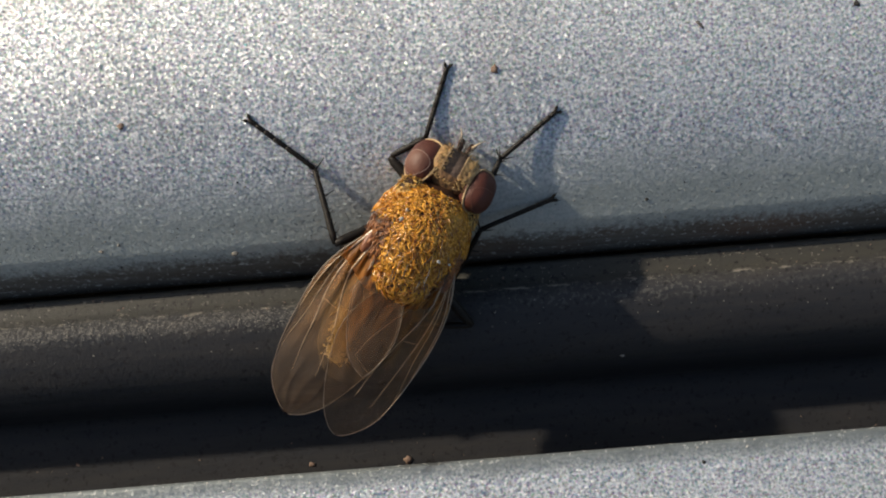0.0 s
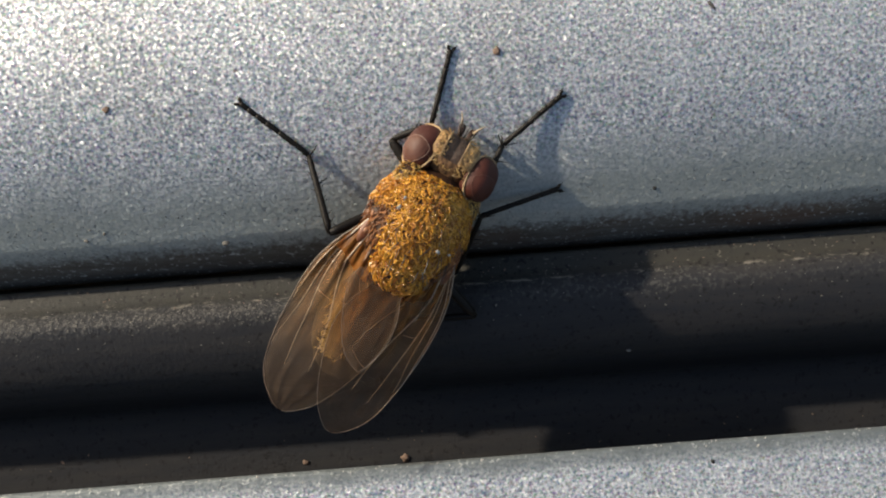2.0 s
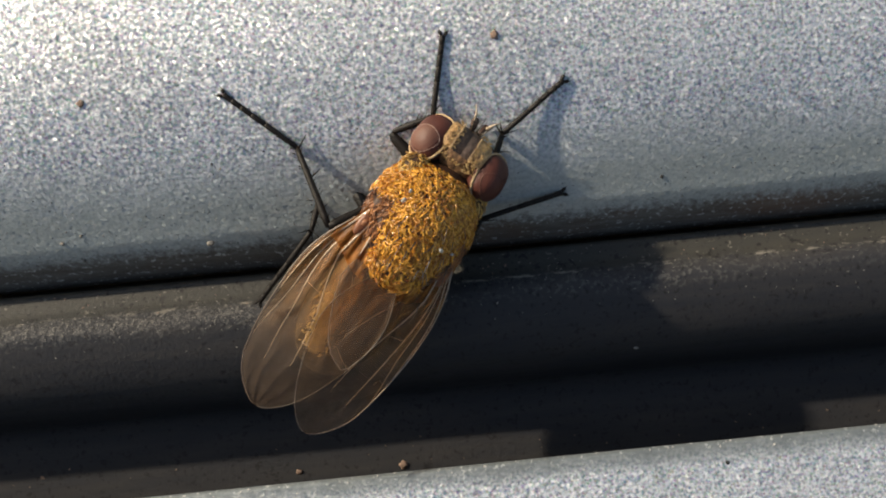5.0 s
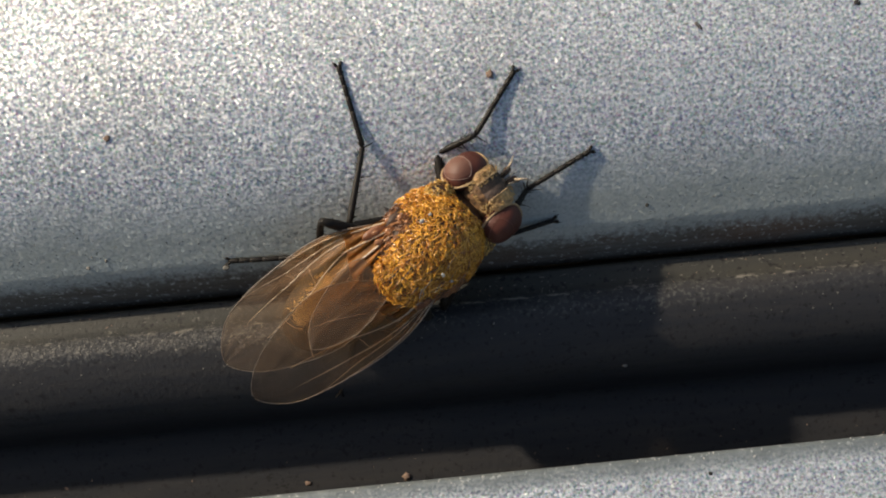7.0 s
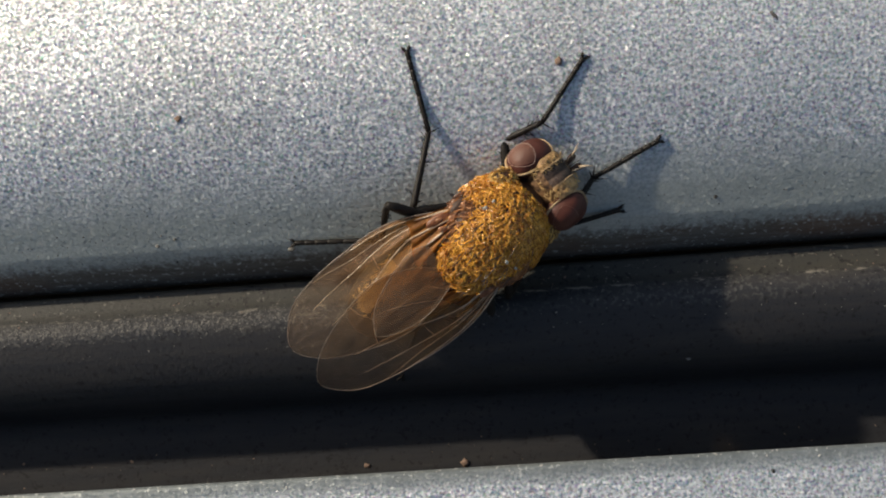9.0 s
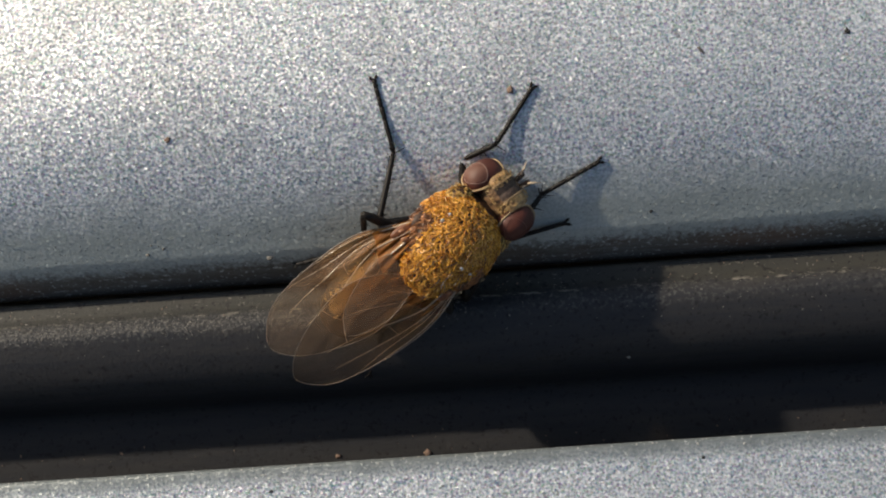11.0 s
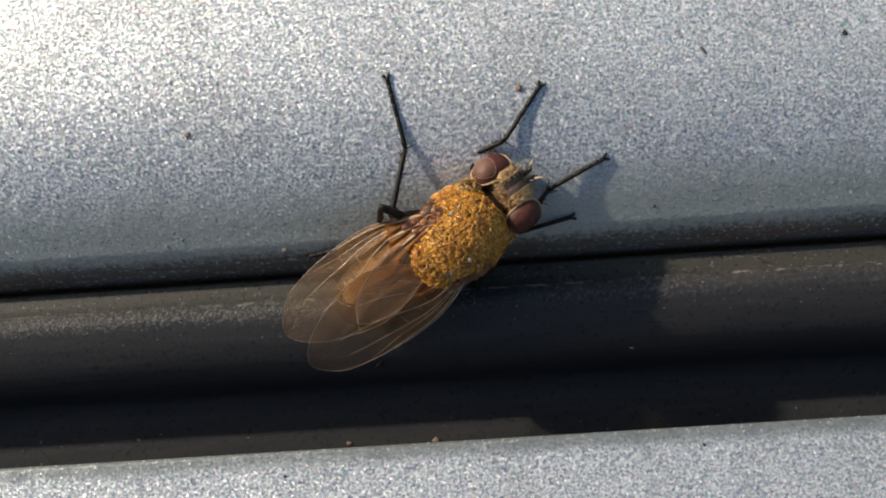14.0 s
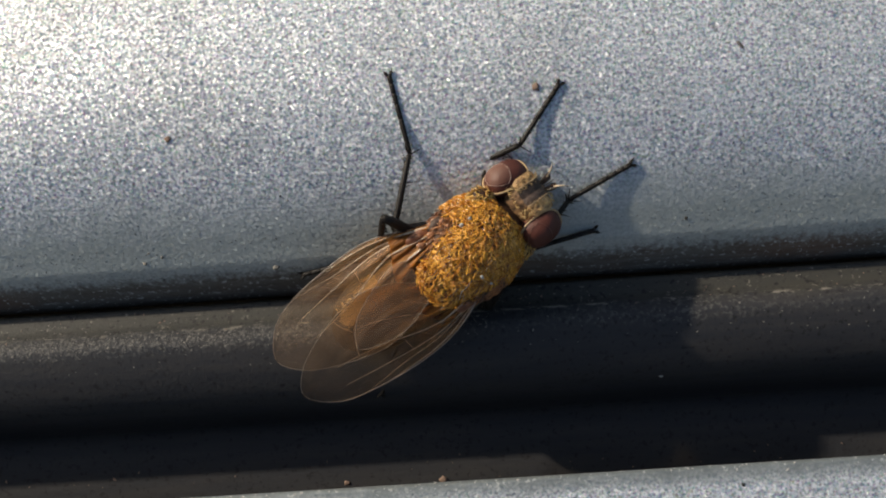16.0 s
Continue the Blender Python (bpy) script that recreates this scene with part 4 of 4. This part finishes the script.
# feet: seconds, x, y, lift over the surface
FEET = {
    ("front", -1): [(0, 0.47, 4.30, 0), (5.8, 0.47, 4.25, 0), (5.85, 1.3, 4.4, 0.5), (5.9, 2.40, 4.18, 0.1), (6.0, 2.46, 4.17, 0), (16, 2.45, 4.17, 0)],
    ("front", 1): [(0, 3.44, 2.84, 0), (5.8, 3.44, 2.84, 0), (5.9, 3.9, 2.4, 0.4), (6.0, 4.39, 1.83, 0), (16, 4.38, 1.80, 0)],
    ("middle", -1): [(0, -5.22, 3.29, 0), (5.2, -5.22, 3.29, 0), (5.5, -3.8, 4.6, 0.8), (5.8, -2.60, 4.72, 0.7), (5.95, -2.32, 4.76, 0), (16, -2.36, 4.77, 0)],
    ("middle", 1): [(0, 3.26, 0.44, 0), (4.6, 3.26, 0.44, 0), (4.8, 3.3, 0.2, 0.4), (5.0, 3.32, 0.04, 0), (16, 3.32, 0.04, 0)],
    ("hind", -1): [(0, -3.6, -4.3, 0), (4.8, -3.6, -4.3, 0), (5.1, -5.6, -1.4, 0.6), (5.4, -6.08, -0.24, 0), (10.2, -6.09, -0.24, 0), (10.4, -5.8, -0.45, 0.3), (10.6, -5.47, -0.69, 0), (16, -5.47, -0.69, 0)],
    ("hind", 1): [(0, -2.2, -4.8, 0), (5.4, -2.2, -4.8, 0), (5.6, -2.8, -4.6, 0.4), (5.8, -3.4, -4.5, 0), (16, -3.4, -4.5, 0)],
}
# ways from the foot to the ankle and the ankle's height over the surface (mm); where the knee bends to, in the fly's own space
ANKLE = {
    ("front", -1): [(0, -0.75, -1.88, 0.20), (5.8, -0.41, -1.94, 0.20), (5.9, -1.10, -1.55, 0.22), (6.0, -1.14, -1.53, 0.22)],
    ("front", 1): [(0, -1.66, -1.19, 0.32), (5.8, -1.66, -1.19, 0.32), (6.0, -1.87, -0.9, 0.26)],
    ("middle", -1): [(0, 1.67, -1.46, 0.18), (5.2, 1.67, -1.46, 0.18), (5.8, 0.31, -2.48, 0.8), (6.0, 0.45, -2.26, 0.18)],
    ("middle", 1): [(0, -1.96, -0.65, 0.5), (5.0, -2.0, -0.45, 0.5), (6.0, -2.0, -0.45, 0.5)],
    ("hind", -1): [(0, 0.9, 1.9, 0.9), (4.8, 0.9, 1.9, 0.9), (5.4, 2.5, -0.1, 0.4), (10.2, 2.5, -0.1, 0.4), (10.6, 2.4, 0.4, 0.5)],
    ("hind", 1): [(0, 0.6, 2.3, 0.8), (6.0, 0.9, 2.2, 0.8)],
}
# how far the head is turned to its left: seconds, degrees
HEAD_YAW = [(0, -3.0), (4.6, -3.0), (5.8, -9.0), (16, -9.0)]
# how far the wings (-1, 1), the lobe (0) and the abdomen (2) are swung on their roots and drawn back and aside: seconds, degrees, mm, mm
SWING = {
    -1: [(0, 0.0, 0, 0), (4.6, 0.0, 0, 0), (6.0, -4.0, -0.2, -0.1), (16, -4.0, -0.2, -0.1)],
    1: [(0, -3.5, 0, 0), (4.6, -3.5, 0, 0), (6.0, -9.3, -0.42, -0.2), (16, -9.3, -0.42, -0.2)],
    0: [(0, 0.0, 0, 0), (4.6, 0.0, 0, 0), (6.0, -8.0, -0.1, 0), (16, -8.0, -0.1, 0)],
    2: [(0, 0.0, 0, 0), (4.6, 0.0, 0, 0), (6.0, -7.0, 0, -0.1), (16, -7.0, 0, -0.1)],
}
KNEE = {("front", -1): (-1.0, 1.2, 0.6), ("front", 1): (1.0, 0.8, 1.6), ("middle", -1): (-2.2, -1.7, 1.4), ("middle", 1): (2.0, 0.6, 0.6), ("hind", 1): (1.2, -2.2, 0.2)}

# left hind knee's bend, chosen to fit the camera's view around its step
HIND_KNEE = [(0, -1.7, -0.9, -1.0), (4.8, -1.7, -0.9, -1.0), (5.4, -1.7, -0.3, 2.2), (16, -1.7, -0.3, 2.2)]


def at_time(rows, t):
    if t <= rows[0][0]:
        return rows[0][1:]
    for a, b in zip(rows, rows[1:]):
        if t <= b[0]:
            u = (t - a[0]) / (b[0] - a[0])
            u = u * u * (3 - 2 * u)
            return [x + (y - x) * u for x, y in zip(a[1:], b[1:])]
    return rows[-1][1:]


def along(a, b, up):
    """The pose in mm of a leg piece from a towards b."""
    d = (b - a).normalized()
    side = d.cross(up)
    side = side.normalized() if side.length > 1e-4 else d.orthogonal().normalized()
    m = Matrix((side, d, side.cross(d))).transposed().to_4x4()
    m.translation = a
    return m


def metres(m):
    m = m.copy()
    m.translation = m.translation * MM
    return m


def body_pose(t):
    x, y, z, heading, pitch, lean = at_time(FLY, t)
    return pose(x, y, z, 0, 0, heading - 90) @ pose(0, 0, 0, 0, lean, 0) @ pose(0, 0, 0, pitch, 0, 0)


def leg_pose(key, t):
    """Poses in mm of femur (in the fly's space), tibia and tarsus (in the femur's)."""
    kind, side = key
    f, ti, ta = BONES[kind]
    m = body_pose(t)
    inv = m.inverted()
    hip = Vector(HIPS[kind])
    hip.x *= side
    x, y, lift = at_time(FEET[key], t)
    foot = Vector((x, y, surface_z(x, y) + lift + 0.05))
    dx, dy, rise = at_time(ANKLE[key], t)
    way = Vector((dx, dy, 0)).normalized() * ta * 0.98
    ankle = foot + way
    ankle.z = surface_z(ankle.x, ankle.y) + rise
    ankle = foot + (ankle - foot).normalized() * ta
    foot, ankle = inv @ foot, inv @ ankle
    gap = ankle - hip
    reach = gap.length
    if reach > (f + ti) * 0.985:
        ankle = hip + gap.normalized() * (f + ti) * 0.985
        reach = (f + ti) * 0.985
        gap = ankle - hip
    reach = max(reach, abs(f - ti) + 0.05)
    d = gap.normalized()
    k = (f * f - ti * ti + reach * reach) / (2 * reach)
    h = math.sqrt(max(0.0, f * f - k * k))
    bend = Vector(at_time(HIND_KNEE, t) if key == ("hind", -1) else KNEE[key]) - hip
    bend = (bend - d * bend.dot(d)).normalized()
    knee = hip + d * k + bend * h
    up = Vector((0, 0, 1))
    femur = along(hip, knee, up)
    back = femur.inverted()
    return femur, back @ along(knee, ankle, up), back @ along(ankle, foot, up)


def motions():
    times = sorted({0.0, 3.7, 4.6, 7.0, 8.5, 9.7, 10.2, 10.3, 10.4, 10.5, 10.6, 12.0, 14.5, 16.0, *[round(4.6 + 0.1 * i, 1) for i in range(20)]})
    walk(fly, [(t, metres(body_pose(t))) for t in times])
    for side, wing in {**WINGS, 2: abdomen}.items():
        root = (Vector((0, -1.0, 1.0)) if side == 2 else Vector((side * 1.0, -0.3, 2.05))) * MM
        swung = [(t, *at_time(SWING[side], t)) for t in times]
        walk(wing, [(t, Matrix.Translation(root) @ pose(aside * MM, back * MM, 0, 0, 0, turn) @ Matrix.Translation(-root)) for t, turn, back, aside in swung])
    for ob in HEAD:
        walk(ob, [(t, head_turn(at_time(HEAD_YAW, t)[0])) for t in times])
    for key, bones in LEGS.items():
        poses = [leg_pose(key, t) for t in times]
        for i, ob in enumerate(bones):
            walk(ob, [(t, metres(p[i])) for t, p in zip(times, poses)])


motions()
